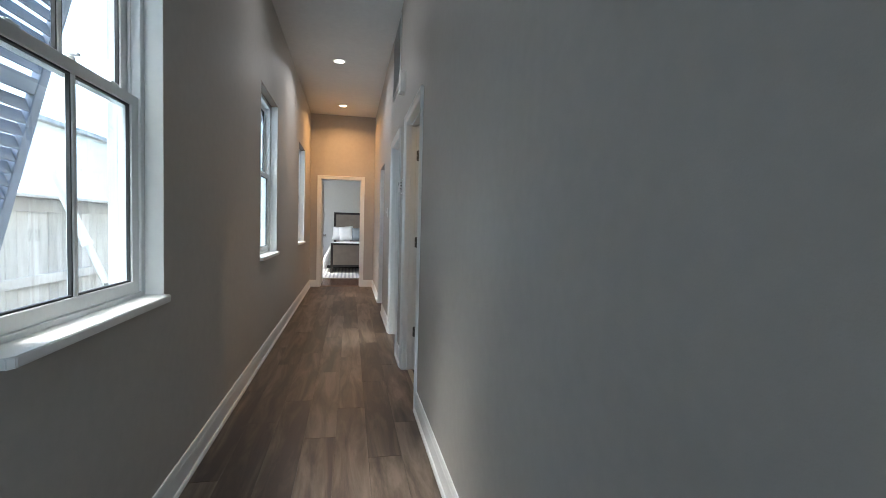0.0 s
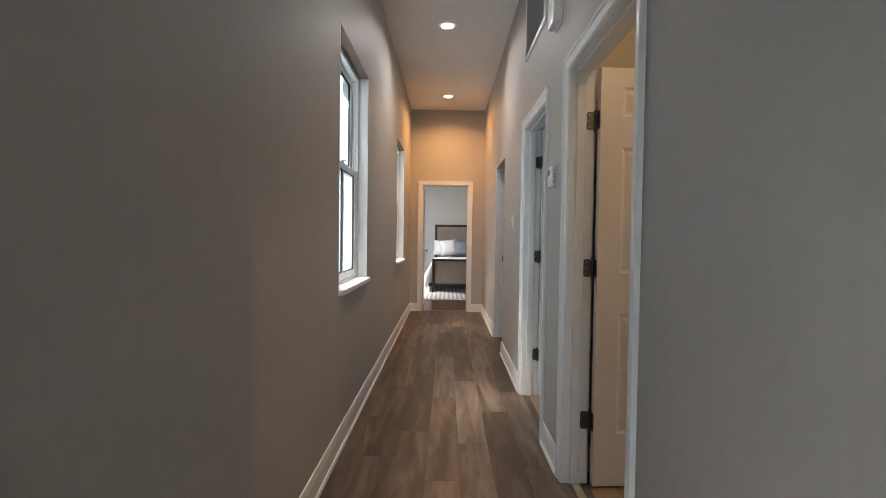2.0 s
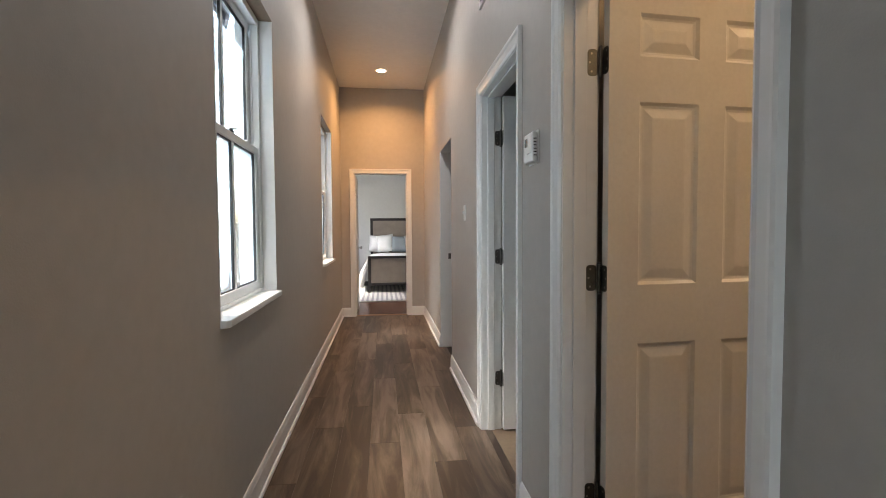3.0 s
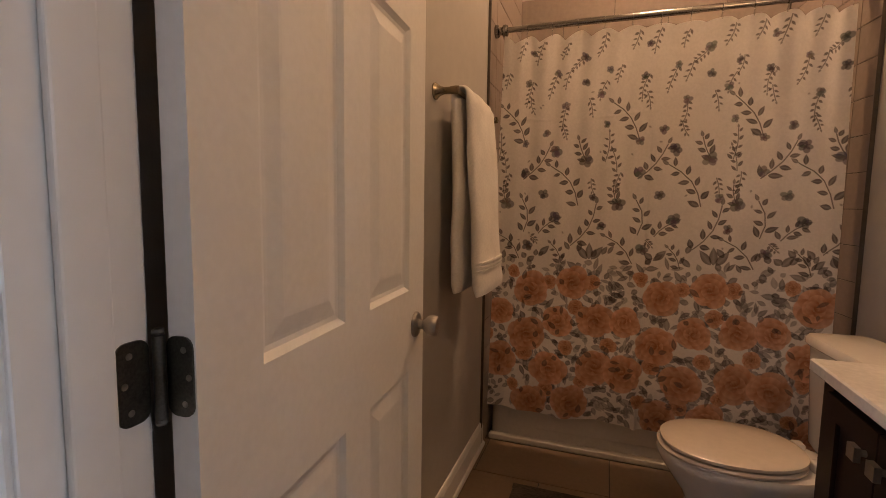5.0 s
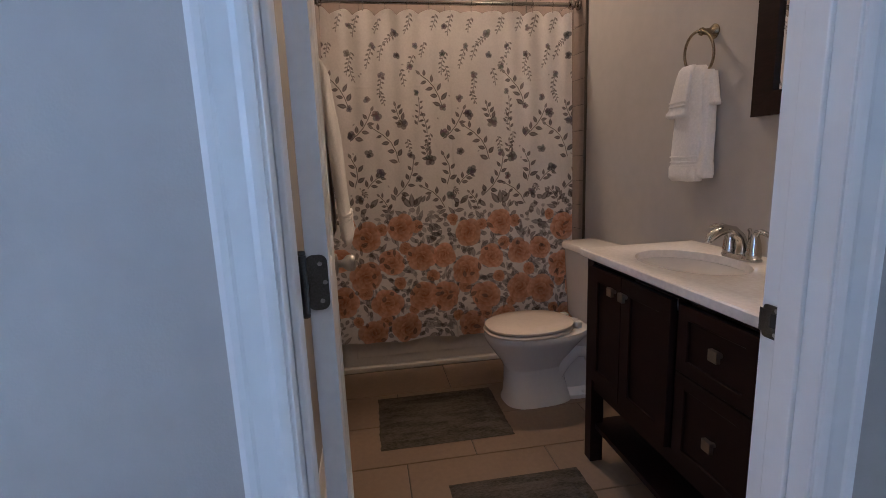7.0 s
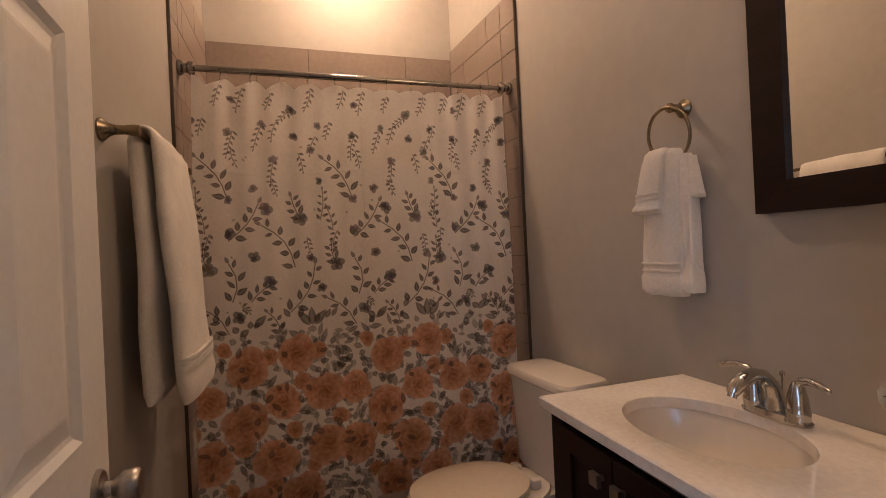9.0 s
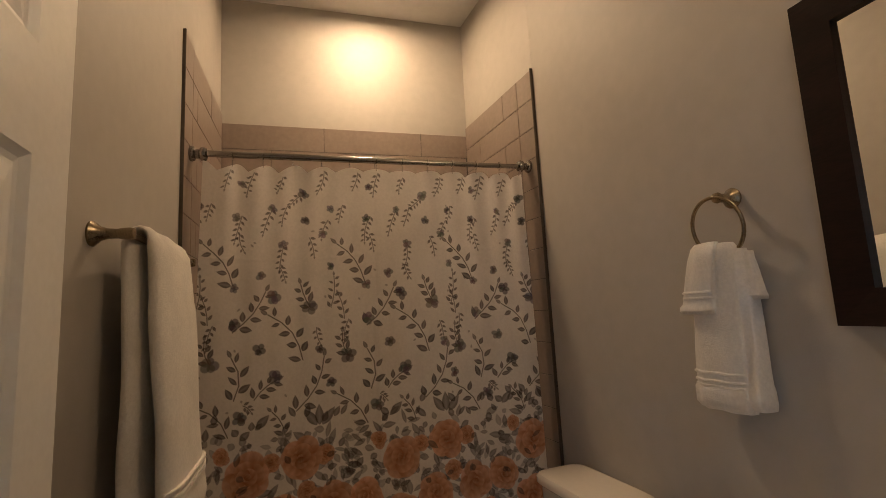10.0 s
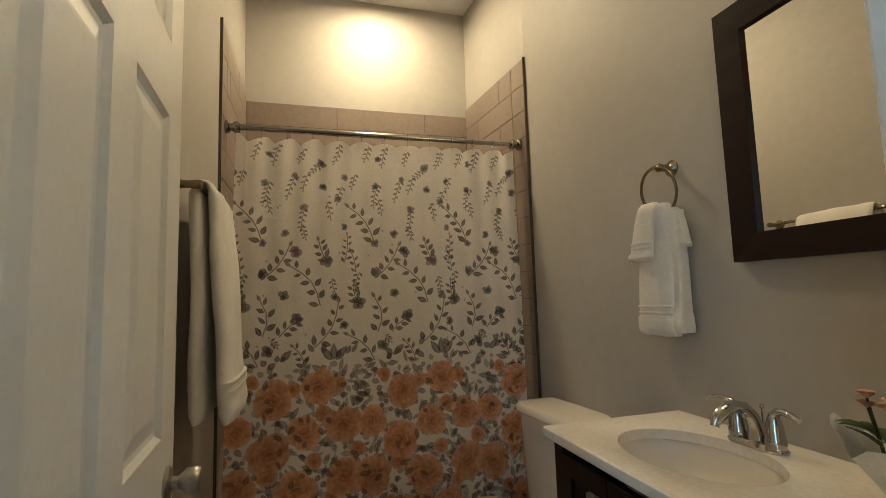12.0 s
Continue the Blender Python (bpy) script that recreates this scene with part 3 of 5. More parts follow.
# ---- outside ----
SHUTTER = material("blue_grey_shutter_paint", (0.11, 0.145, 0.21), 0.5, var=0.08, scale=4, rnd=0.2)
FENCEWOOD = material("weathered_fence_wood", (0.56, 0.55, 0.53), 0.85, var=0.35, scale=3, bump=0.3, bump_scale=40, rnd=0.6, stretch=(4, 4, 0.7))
SIDING = material("white_siding", (0.82, 0.82, 0.81), 0.7, var=0.06)
SHINGLE = material("grey_roof", (0.42, 0.41, 0.40), 0.9, var=0.2, scale=4)


def shutter(y0, y1):
    """A top-hung louvred shutter propped out from the wall; local z runs down the leaf."""
    lean = math.degrees(math.atan(0.262))
    s = thing("louvred_shutter", "blue-grey louvred shutter hung from its top and propped open", "shutter", (OUT - 0.040, (y0 + y1) / 2 - 0.02, 2.47), 0, "shutters outside the windows")
    s.matrix_world = s.matrix_world @ pose(0, 0, 0, 0, lean, 0)
    w, h = (y1 - y0) - 0.05, 1.56
    for y in (-w / 2, w / 2 - 0.055):
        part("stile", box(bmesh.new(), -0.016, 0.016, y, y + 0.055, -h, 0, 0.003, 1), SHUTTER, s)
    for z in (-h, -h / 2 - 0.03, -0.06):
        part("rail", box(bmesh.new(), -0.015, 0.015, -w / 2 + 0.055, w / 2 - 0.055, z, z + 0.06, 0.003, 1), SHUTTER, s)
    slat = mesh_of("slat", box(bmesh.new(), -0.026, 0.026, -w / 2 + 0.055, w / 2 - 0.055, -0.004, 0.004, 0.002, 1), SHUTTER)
    count = 30
    for k in range(count):
        z = -0.085 - k * (h - 0.17) / (count - 1)
        if abs(z + h / 2) < 0.045:
            continue
        ob = new("slat", slat)
        ob.parent, ob.location, ob.rotation_euler = s, (0, 0, z), (0, radians(56), 0)
    return s


for y0, y1 in WINDOWS:
    shutter(y0, y1)
    p = thing("shutter_prop", "white painted wooden prop holding a shutter open", "prop", (0, 0, 0), 0, "shutter props")
    yy = y1 + 0.008
    a, c = Vector((OUT - 0.040, yy, 0.955)), Vector((OUT - 0.295, yy, 1.55))
    part("stick", tube(bmesh.new(), [a, a.lerp(c, 0.34)], 0.013, 12), VINYL, p, "", True)
    part("sleeve", tube(bmesh.new(), [a.lerp(c, 0.30), a.lerp(c, 0.65), c], 0.0175, 12), VINYL, p, "", True)
    part("collar", tube(bmesh.new(), [a.lerp(c, 0.285), a.lerp(c, 0.315)], 0.021, 12), VINYL, p, "", True)
    part("bracket", box(bmesh.new(), OUT - 0.050, OUT - 0.001, yy - 0.020, yy + 0.020, 0.90, 0.975, 0.003, 1), PEWTER, p)

fence = thing("fence", "weathered grey wooden board fence with a capped top", "fence")
FX, FG = -3.25, -0.4
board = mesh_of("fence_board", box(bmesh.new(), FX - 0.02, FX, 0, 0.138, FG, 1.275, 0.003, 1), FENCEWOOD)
for k in range(92):
    ob = new("fence_board", board)
    ob.parent, ob.location = fence, (random.uniform(-0.003, 0.003), -1.5 + k * 0.143, random.uniform(-0.006, 0.006))
for z0 in (-0.1, 0.61):
    for k in range(6):
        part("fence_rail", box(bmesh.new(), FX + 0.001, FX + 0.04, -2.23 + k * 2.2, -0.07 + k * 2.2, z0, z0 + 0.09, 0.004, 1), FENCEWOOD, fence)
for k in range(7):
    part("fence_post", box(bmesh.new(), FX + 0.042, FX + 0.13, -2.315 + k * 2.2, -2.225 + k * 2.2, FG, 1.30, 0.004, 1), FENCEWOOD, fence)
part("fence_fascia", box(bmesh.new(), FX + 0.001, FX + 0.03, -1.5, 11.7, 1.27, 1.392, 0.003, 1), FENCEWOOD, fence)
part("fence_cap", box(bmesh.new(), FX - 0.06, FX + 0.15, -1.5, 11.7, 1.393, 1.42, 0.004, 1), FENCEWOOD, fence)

house = thing("neighbour_house", "white sided house with a low gabled roof beyond the fence", "house", (-14.0, 28.0, FG))
part("wall", box(bmesh.new(), -6, 0, -2.7, 2.7, 0, 2.7), SIDING, house)
bm = bmesh.new()
loft(bm, [[(x, -3.1, 2.62), (x, 3.1, 2.62), (x, 3.1, 2.72), (x, 0, 3.68), (x, -3.1, 2.72)] for x in (-6.3, 0.3)])
part("roof", bm, SHINGLE, house, "low grey roof")
near = thing("neighbour_house", "white sided house with a small window beyond the fence", "house", (-9.2, 12.85, FG), -90)
bm = bmesh.new()
wall_cells(bm, "x", -0.2, 0.0, -3.2, 1.2, 0.0, 3.95, [(-0.16, 0.68, 2.25, 2.98)])
box(bm, -4.0, -0.2, -3.2, -3.0, 0, 3.95), box(bm, -4.0, -0.2, 1.0, 1.2, 0, 3.95), box(bm, -4.2, -4.0, -3.2, 1.2, 0, 3.95)
part("wall", bm, SIDING, near)
for k in range(19):
    part("siding_board", box(bmesh.new(), 0.001, 0.012, -3.2, 1.2, 0.1 + k * 0.115, 0.112 + k * 0.115), SIDING, near)
part("roof", box(bmesh.new(), -4.4, 0.35, -3.5, 1.4, 3.951, 4.07, 0.01, 1), SHINGLE, near, "flat grey roof edge")
w2 = part("window", frame_ring(bmesh.new(), -0.08, 0.02, -0.16, 0.68, 2.25, 2.98, 0.06, 0.06, 0.07), VINYL, near, "small white window")
part("pane", box(bmesh.new(), -0.06, -0.05, -0.10, 0.62, 2.32, 2.92), material("dark_far_glass", (0.10, 0.13, 0.17), 0.1), w2)
part("lintel", box(bmesh.new(), 0.021, 0.06, -0.35, 0.85, 3.10, 3.14, 0.004, 1), SHINGLE, near)

# ---- hall fixtures ----
PLASTIC = material("white_plastic", (0.78, 0.78, 0.76), 0.4, var=0.02)


def downlight(x, y, color, strength, label, z=CEIL):
    d = thing("recessed_light", label, "ceiling light", (x, y, z), 0, "recessed lights")
    part("trim_ring", lathe(bmesh.new(), [(0.058, -0.001), (0.058, -0.008), (0.064, -0.010), (0.085, -0.006), (0.088, -0.001)], None, 32), TRIM, d, "", True)
    part("lens", lathe(bmesh.new(), [(0.001, -0.004), (0.057, -0.004), (0.057, -0.0065), (0.001, -0.0065)], None, 32), glowing("lamp_lens", color, strength), d)
    return d


for lx, ly in HALL_LIGHTS:
    downlight(lx, ly, (1.0, 0.96, 0.92), LENS, "lit round recessed ceiling light with cool white lens")
downlight(-0.61, 8.71, (1.0, 0.80, 0.52), LENS, "lit round recessed ceiling light with warm lens")
downlight(2.52, 3.395, (1.0, 0.85, 0.62), LENS, "lit round recessed light above the tub", BCEIL)

v = thing("air_return_grille", "grey white louvred air return grille high on the wall", "vent", (0, 0, 0))
VENT = material("grey_white_grille", (0.50, 0.50, 0.50), 0.45)
bm = bmesh.new()
frame_ring(bm, -0.012, -0.0005, 4.72, 5.43, 2.60, 3.26, 0.03, 0.03, 0.03, 0.002)
part("frame", bm, TRIM, v)
# dark sheet on the uncut wall gives the shade between the louvres
part("backing", box(bmesh.new(), -0.002, -0.0005, 4.75, 5.40, 2.63, 3.23), UNDER, v)
slat = mesh_of("slat", box(bmesh.new(), -0.008, 0.008, 4.75, 5.40, -0.001, 0.001), VENT)
for k in range(32):
    ob = new("slat", slat)
    ob.parent, ob.location, ob.rotation_euler = v, (-0.0085, 0, 2.638 + k * 0.0188), (0, radians(-32), 0)

v = thing("door_chime", "white plastic door chime box mounted high on the wall", "chime", (0, 0, 0))
part("cover", box(bmesh.new(), -0.050, -0.008, 4.30, 4.43, 2.40, 2.58, 0.008, 3), PLASTIC, v)
part("base", box(bmesh.new(), -0.008, -0.0005, 4.295, 4.435, 2.395, 2.585, 0.002, 1), PLASTIC, v)
# grey strips on the uncut cover, the slots' shade as colour
for k in range(5):
    part("grille_slot", box(bmesh.new(), -0.0508, -0.0498, 4.325, 4.405, 2.43 + k * 0.022, 2.437 + k * 0.022), VENT, v)

v = thing("thermostat", "white wall thermostat with a small dark display", "thermostat", (0, 0, 0))
part("case", box(bmesh.new(), -0.028, -0.004, 4.352, 4.462, 1.528, 1.646, 0.009, 3), PLASTIC, v)
part("back_plate", box(bmesh.new(), -0.004, -0.0005, 4.346, 4.468, 1.522, 1.652, 0.0015, 1), PLASTIC, v)
part("display", box(bmesh.new(), -0.0288, -0.0278, 4.412, 4.444, 1.592, 1.626), material("grey_display", (0.09, 0.10, 0.09), 0.2), v, "dark grey display")
for k in range(3):
    part("button", box(bmesh.new(), -0.0295, -0.027, 4.372 + k * 0.016, 4.382 + k * 0.016, 1.560, 1.566, 0.001, 1), VENT, v)
# dark strips laid on the case in place of shaded slots
for k in range(6):
    part("side_slot", box(bmesh.new(), -0.022, -0.010, 4.3515, 4.3525, 1.550 + k * 0.013, 1.554 + k * 0.013), UNDER, v)

v = thing("light_switch", "white toggle light switch on the hall wall", "switch", (0, 0, 0))
part("cover_plate", box(bmesh.new(), -0.007, -0.0005, 5.979, 6.049, 1.33, 1.445, 0.003, 2), PLASTIC, v)
part("toggle", box(bmesh.new(), -0.019, -0.006, 6.009, 6.019, 1.380, 1.402, 0.002, 1), PLASTIC, v)
for z in (1.357, 1.418):
    part("screw", lathe(bmesh.new(), [(0.003, 0), (0.002, 0.001)], pose(-0.007, 6.014, z, 0, -90), 8), VENT, v)

# ---- bathroom ----
SEATTONE = material("bone_toilet_seat", (0.66, 0.57, 0.47), 0.2, var=0.03, scale=3)
PORCELAIN = material("white_porcelain", (0.71, 0.66, 0.59), 0.08, var=0.02, scale=3)
ESPRESSO = material("espresso_stained_wood", (0.0125, 0.0046, 0.0038), 0.42, var=0.35, scale=3, bump=0.05, bump_scale=60, stretch=(1, 1, 6), spec=0.22)
MARBLE = material("cream_cultured_marble", (0.80, 0.75, 0.68), 0.15, var=0.07, scale=5, coat=0.2)
TERRY = material("white_terry_cloth", (0.87, 0.84, 0.79), 0.95, var=0.06, scale=9, bump=0.9, bump_scale=420, spec=0.1)
MATWOOL = material("grey_brown_rug_pile", (0.09, 0.076, 0.06), 0.95, var=0.45, scale=7, bump=1.0, bump_scale=260, stretch=(3, 0.6, 1), spec=0.1)
TUBWHITE = material("white_tub_acrylic", (0.64, 0.60, 0.54), 0.25, var=0.04, scale=4)
MIRROR = material("silvered_mirror", (0.90, 0.90, 0.88), 0.015, 1.0, var=0.0)


def rounded(cx, cy, hw, hd, z, n=40, power=4.0):
    """A ring between ellipse and rectangle."""
    pts = []
    for k in range(n):
        a = 2 * math.pi * k / n
        c, s = math.cos(a), math.sin(a)
        pts.append((cx + hw * math.copysign(abs(c) ** (2 / power), c), cy + hd * math.copysign(abs(s) ** (2 / power), s), z))
    return pts


# tub
tub = thing("bathtub", "white alcove bathtub behind a shower curtain", "bathtub")
TX, TY0, TY1, TZ = 2.228, 2.745, 4.215, 0.39
bm = bmesh.new()
cx, cy = (TX + BACK) / 2 - 0.006, (TY0 + TY1) / 2
hw, hd = (BACK - 0.015 - TX) / 2, (TY1 - TY0) / 2
loft(bm, [rounded(cx, cy, hw, hd, 0.02, 64, 20), rounded(cx, cy, hw, hd, TZ - 0.012, 64, 20), rounded(cx, cy, hw - 0.006, hd - 0.006, TZ, 64, 16), rounded(cx, cy, hw - 0.07, hd - 0.08, TZ, 64, 6),
          rounded(cx, cy, hw - 0.085, hd - 0.10, TZ - 0.02, 64, 5), rounded(cx, cy, hw - 0.12, hd - 0.19, 0.10, 64, 4), rounded(cx, cy, hw - 0.17, hd - 0.26, 0.07, 64, 3)])
part("shell", bm, TUBWHITE, tub, "", True)
part("apron_panel", box(bmesh.new(), TX - 0.006, TX - 0.0005, TY0 + 0.10, TY1 - 0.10, 0.085, 0.30, 0.005, 3), TUBWHITE, tub)
part("base_flange", box(bmesh.new(), TX - 0.040, TX - 0.001, TY0, TY1, 0.0, 0.032, 0.008, 3), TUBWHITE, tub)

# shower rod with rings
RODMETAL = material("dark_brushed_nickel", (0.34, 0.32, 0.30), 0.16, 1.0, var=0.06, scale=12)
ROD_X, ROD_Z = 2.206, 2.167
r = thing("shower_rod", "shiny metal tension shower rod", "shower rod")
part("outer_tube", rod(bmesh.new(), (ROD_X, 2.69, ROD_Z - 0.002), (ROD_X, 3.35, ROD_Z), 0.0115, 18), RODMETAL, r, "", True)
part("inner_tube", rod(bmesh.new(), (ROD_X, 3.3, ROD_Z), (ROD_X, 4.23, ROD_Z + 0.003), 0.0142, 18), RODMETAL, r, "", True)
for y, s in ((2.672, 1), (4.231, -1)):
    m = pose(ROD_X, y, ROD_Z, -90 * s)
    f = part("end_cap", lathe(bmesh.new(), [(0.031, 0), (0.033, 0.006), (0.030, 0.016), (0.020, 0.022), (0.020, 0.034), (0.0285, 0.042), (0.030, 0.052), (0.026, 0.062), (0.0165, 0.066)], m, 28), RODMETAL, r, "", True)

# curtain: cloth with a printed pattern of sprays above and roses below
Y_TOP, Y_BOT, Z_TOP, Z_BOT = (4.190, 2.715), (4.225, 2.700), 2.128, 0.195
NU, NZ = 640, 820
RINGS = 12


def fold(u, v):
    """Depth of the cloth's folds; u across, v down."""
    g = 0.35 + 0.65 * v
    w = 0.013 * np.sin(2 * np.pi * (5.6 * u + 0.25 * np.sin(5 * u))) * g + 0.006 * np.sin(2 * np.pi * (13.3 * u + 0.3)) * (1 - 0.5 * v)
    w += 0.010 * np.sin(2 * np.pi * RINGS * (u - 0.5 / RINGS)) * np.exp(-v * 9)
    w -= 0.022 * np.exp(-(((u - 0.487) / 0.007) ** 2)) * v
    w += 0.004 * np.sin(2 * np.pi * (2.2 * u + 1.3 * v))
    w += 0.0022 * np.exp(-(((v - 0.205 - 0.01 * np.sin(7 * u)) / 0.004) ** 2)) * (0.6 + 0.4 * np.sin(19 * u))
    return w


U, V = np.meshgrid(np.linspace(0, 1, NU), np.linspace(0, 1, NZ))
PY = (Y_TOP[0] + (Y_TOP[1] - Y_TOP[0]) * U) * (1 - V) + (Y_BOT[0] + (Y_BOT[1] - Y_BOT[0]) * U) * V
PZ = Z_TOP - (0.022 + 0.010 * np.sin(9 * U)) * (1 - np.abs(np.cos(np.pi * RINGS * U))) ** 1.3 * np.exp(-V * 14) - (Z_TOP - Z_BOT) * V + 0.006 * np.sin(2 * np.pi * 3.1 * U) * V ** 6
curl = np.clip((0.035 - U) / 0.035, 0, 1) * np.exp(-V * 7)
PX = 2.212 + fold(U, V) - 0.05 * curl - 0.034 * V ** 1.5
PY = PY - 0.015 * curl
WIDE, TALL = 1.49, Z_TOP - Z_BOT
ink = np.ones((NZ, NU, 3)) * np.array((0.88, 0.85, 0.82))
UU, ZZ = U * WIDE, Z_TOP - V * TALL


def stain(shape_u, shape_z, reach, weight, color):
    """Blend a colour into the print where weight(window) is above nought."""
    i0, i1 = int((shape_u - reach) / WIDE * (NU - 1)), int((shape_u + reach) / WIDE * (NU - 1)) + 2
    k0, k1 = int((Z_TOP - shape_z - reach) / TALL * (NZ - 1)), int((Z_TOP - shape_z + reach) / TALL * (NZ - 1)) + 2
    i0, k0, i1, k1 = max(i0, 0), max(k0, 0), min(i1, NU), min(k1, NZ)
    if i1 <= i0 or k1 <= k0:
        return
    du, dz = UU[k0:k1, i0:i1] - shape_u, ZZ[k0:k1, i0:i1] - shape_z
    w = weight(du, dz)[..., None]
    tone = color(du, dz) if callable(color) else np.array(color)
    ink[k0:k1, i0:i1] = ink[k0:k1, i0:i1] * (1 - w) + tone * w


pick = random.Random(4)
GREYS = [(0.070, 0.055, 0.060), (0.090, 0.070, 0.072), (0.055, 0.044, 0.050), (0.115, 0.092, 0.090)]


def leaf_print(u, z, angle, length, width, tone=None, dense=0.85):
    c, s = math.cos(angle), math.sin(angle)
    tone = tone or pick.choice(GREYS)

    def weight(du, dz):
        a, b = du * c + dz * s, -du * s + dz * c
        t = np.clip(a / length, 0, 1)
        half = width * np.sin(np.pi * t ** 0.8) + 1e-5
        return dense * np.clip((half - np.abs(b)) / 0.003 + 0.3, 0, 1) * (a > 0) * (a < length) * (0.72 + 0.28 * np.clip(np.abs(b) / half, 0, 1))
    stain(u, z, length + 0.006, weight, tone)


def stem_print(u0, z0, u1, z1, thick=0.0018):
    d = math.hypot(u1 - u0, z1 - z0)
    cu, cz = (u0 + u1) / 2, (z0 + z1) / 2
    c, s = (u1 - u0) / max(d, 1e-6), (z1 - z0) / max(d, 1e-6)

    def weight(du, dz):
        a, b = du * c + dz * s, -du * s + dz * c
        return 0.85 * np.clip((thick - np.abs(b)) / 0.002 + 0.5, 0, 1) * (np.abs(a) < d / 2)
    stain(cu, cz, d / 2 + 0.005, weight, (0.10, 0.085, 0.08))


def bloom_print(u, z, r):
    """A small grey flower: a ragged cluster of blurred petals."""
    tone = pick.choice([(0.075, 0.066, 0.078), (0.11, 0.098, 0.11), (0.16, 0.14, 0.155)])
    for k in range(5):
        a, far = k * 1.257 + pick.uniform(-0.4, 0.4), pick.uniform(0.35, 0.6) * r
        r2 = r * pick.uniform(0.48, 0.66)
        sq = pick.uniform(0.75, 1.0)

        def weight(du, dz, r2=r2, a=a, sq=sq):
            p, q = du * math.cos(a) + dz * math.sin(a), -du * math.sin(a) + dz * math.cos(a)
            return 0.72 * np.clip((r2 - np.hypot(p, q / sq)) / 0.004 + 0.3, 0, 1)
        stain(u + far * math.cos(a), z + far * math.sin(a), r2 + 0.006, weight, [c * pick.uniform(0.8, 1.35) for c in tone])


def twig(u0, z0, u1, z1, leaf, bend):
    """A curved stem with pairs of leaves; the leaves grow towards its lower end."""
    d = math.hypot(u1 - u0, z1 - z0)
    n = max(3, round(d / (leaf * 1.12)))
    nx, nz = -(z1 - z0) / d, (u1 - u0) / d
    pts = [(u0 + (u1 - u0) * t + nx * bend * d * math.sin(math.pi * t), z0 + (z1 - z0) * t + nz * bend * d * math.sin(math.pi * t)) for t in (k / n for k in range(n + 1))]
    for k, (a, c) in enumerate(zip(pts, pts[1:])):
        stem_print(*a, *c, 0.0013 + leaf * 0.02)
        way = math.atan2(a[1] - c[1], a[0] - c[0])
        grow = leaf * (0.85 + 0.35 * k / n)
        mid = ((a[0] + c[0]) / 2, (a[1] + c[1]) / 2)
        for side, foot in ((1, c), (-1, mid)):
            leaf_print(foot[0] + 0.16 * leaf * math.cos(way + side), foot[1] + 0.16 * leaf * math.sin(way + side), way + side * pick.uniform(0.65, 1.1), grow * pick.uniform(0.8, 1.05), grow * pick.uniform(0.19, 0.25), None, 0.97)
    leaf_print(*pts[0], math.atan2(pts[0][1] - pts[1][1], pts[0][0] - pts[1][0]), leaf * 0.7, leaf * 0.17)


def rose_print(u, z, r, deep):
    """An open rose: petals overlapping in three rings, paler at their rims, round a dark heart."""
    turn, sq = pick.uniform(0, 6), pick.uniform(0.85, 1.05)
    for far, size, count, shade in ((0.60, 0.52, 6, 0.0), (0.40, 0.44, 4, 0.08), (0.20, 0.33, 4, 0.18), (0.05, 0.17, 2, 0.40)):
        for k in range(count):
            an3 = turn + far * 3 + 2 * math.pi * k / count + pick.uniform(-0.22, 0.22)
            reach = r * far * pick.uniform(0.85, 1.12)
            c, s2, half = math.cos(an3), math.sin(an3), r * size * pick.uniform(0.85, 1.12)
            dim = 1 - 0.22 * deep - shade * 0.55 - pick.uniform(0, 0.16)

            def weight(du, dz, c=c, s2=s2, half=half):
                p, q = du * c + dz * s2, -du * s2 + dz * c
                d = np.hypot(p * 1.15, q * 0.92) / half
                return 0.9 * np.clip((1 - d) / 0.09, 0, 1)

            def tone(du, dz, c=c, s2=s2, half=half, dim=dim):
                p, q = du * c + dz * s2, -du * s2 + dz * c
                t = np.clip(0.5 + 0.62 * p / half + 0.10 * np.sin(q / half * 9), 0, 1)[..., None] ** 1.3
                return (np.array((0.52, 0.19, 0.09)) * (1 - t) + np.array((0.92, 0.56, 0.37)) * t) * dim
            stain(u + reach * c * sq, z - r * 0.06 + reach * s2, half * 1.3, weight, tone)


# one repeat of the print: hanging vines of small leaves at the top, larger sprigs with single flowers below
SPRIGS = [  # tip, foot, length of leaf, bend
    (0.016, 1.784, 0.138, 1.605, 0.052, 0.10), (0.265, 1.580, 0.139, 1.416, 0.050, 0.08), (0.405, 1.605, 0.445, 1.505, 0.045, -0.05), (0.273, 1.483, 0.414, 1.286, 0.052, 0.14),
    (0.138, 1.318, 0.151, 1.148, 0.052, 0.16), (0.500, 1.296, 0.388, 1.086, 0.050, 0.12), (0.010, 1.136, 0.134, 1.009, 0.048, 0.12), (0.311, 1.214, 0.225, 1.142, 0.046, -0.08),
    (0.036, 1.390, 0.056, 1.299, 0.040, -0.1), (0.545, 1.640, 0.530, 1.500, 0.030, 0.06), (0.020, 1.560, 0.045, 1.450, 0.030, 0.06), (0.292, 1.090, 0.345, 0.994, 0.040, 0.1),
]
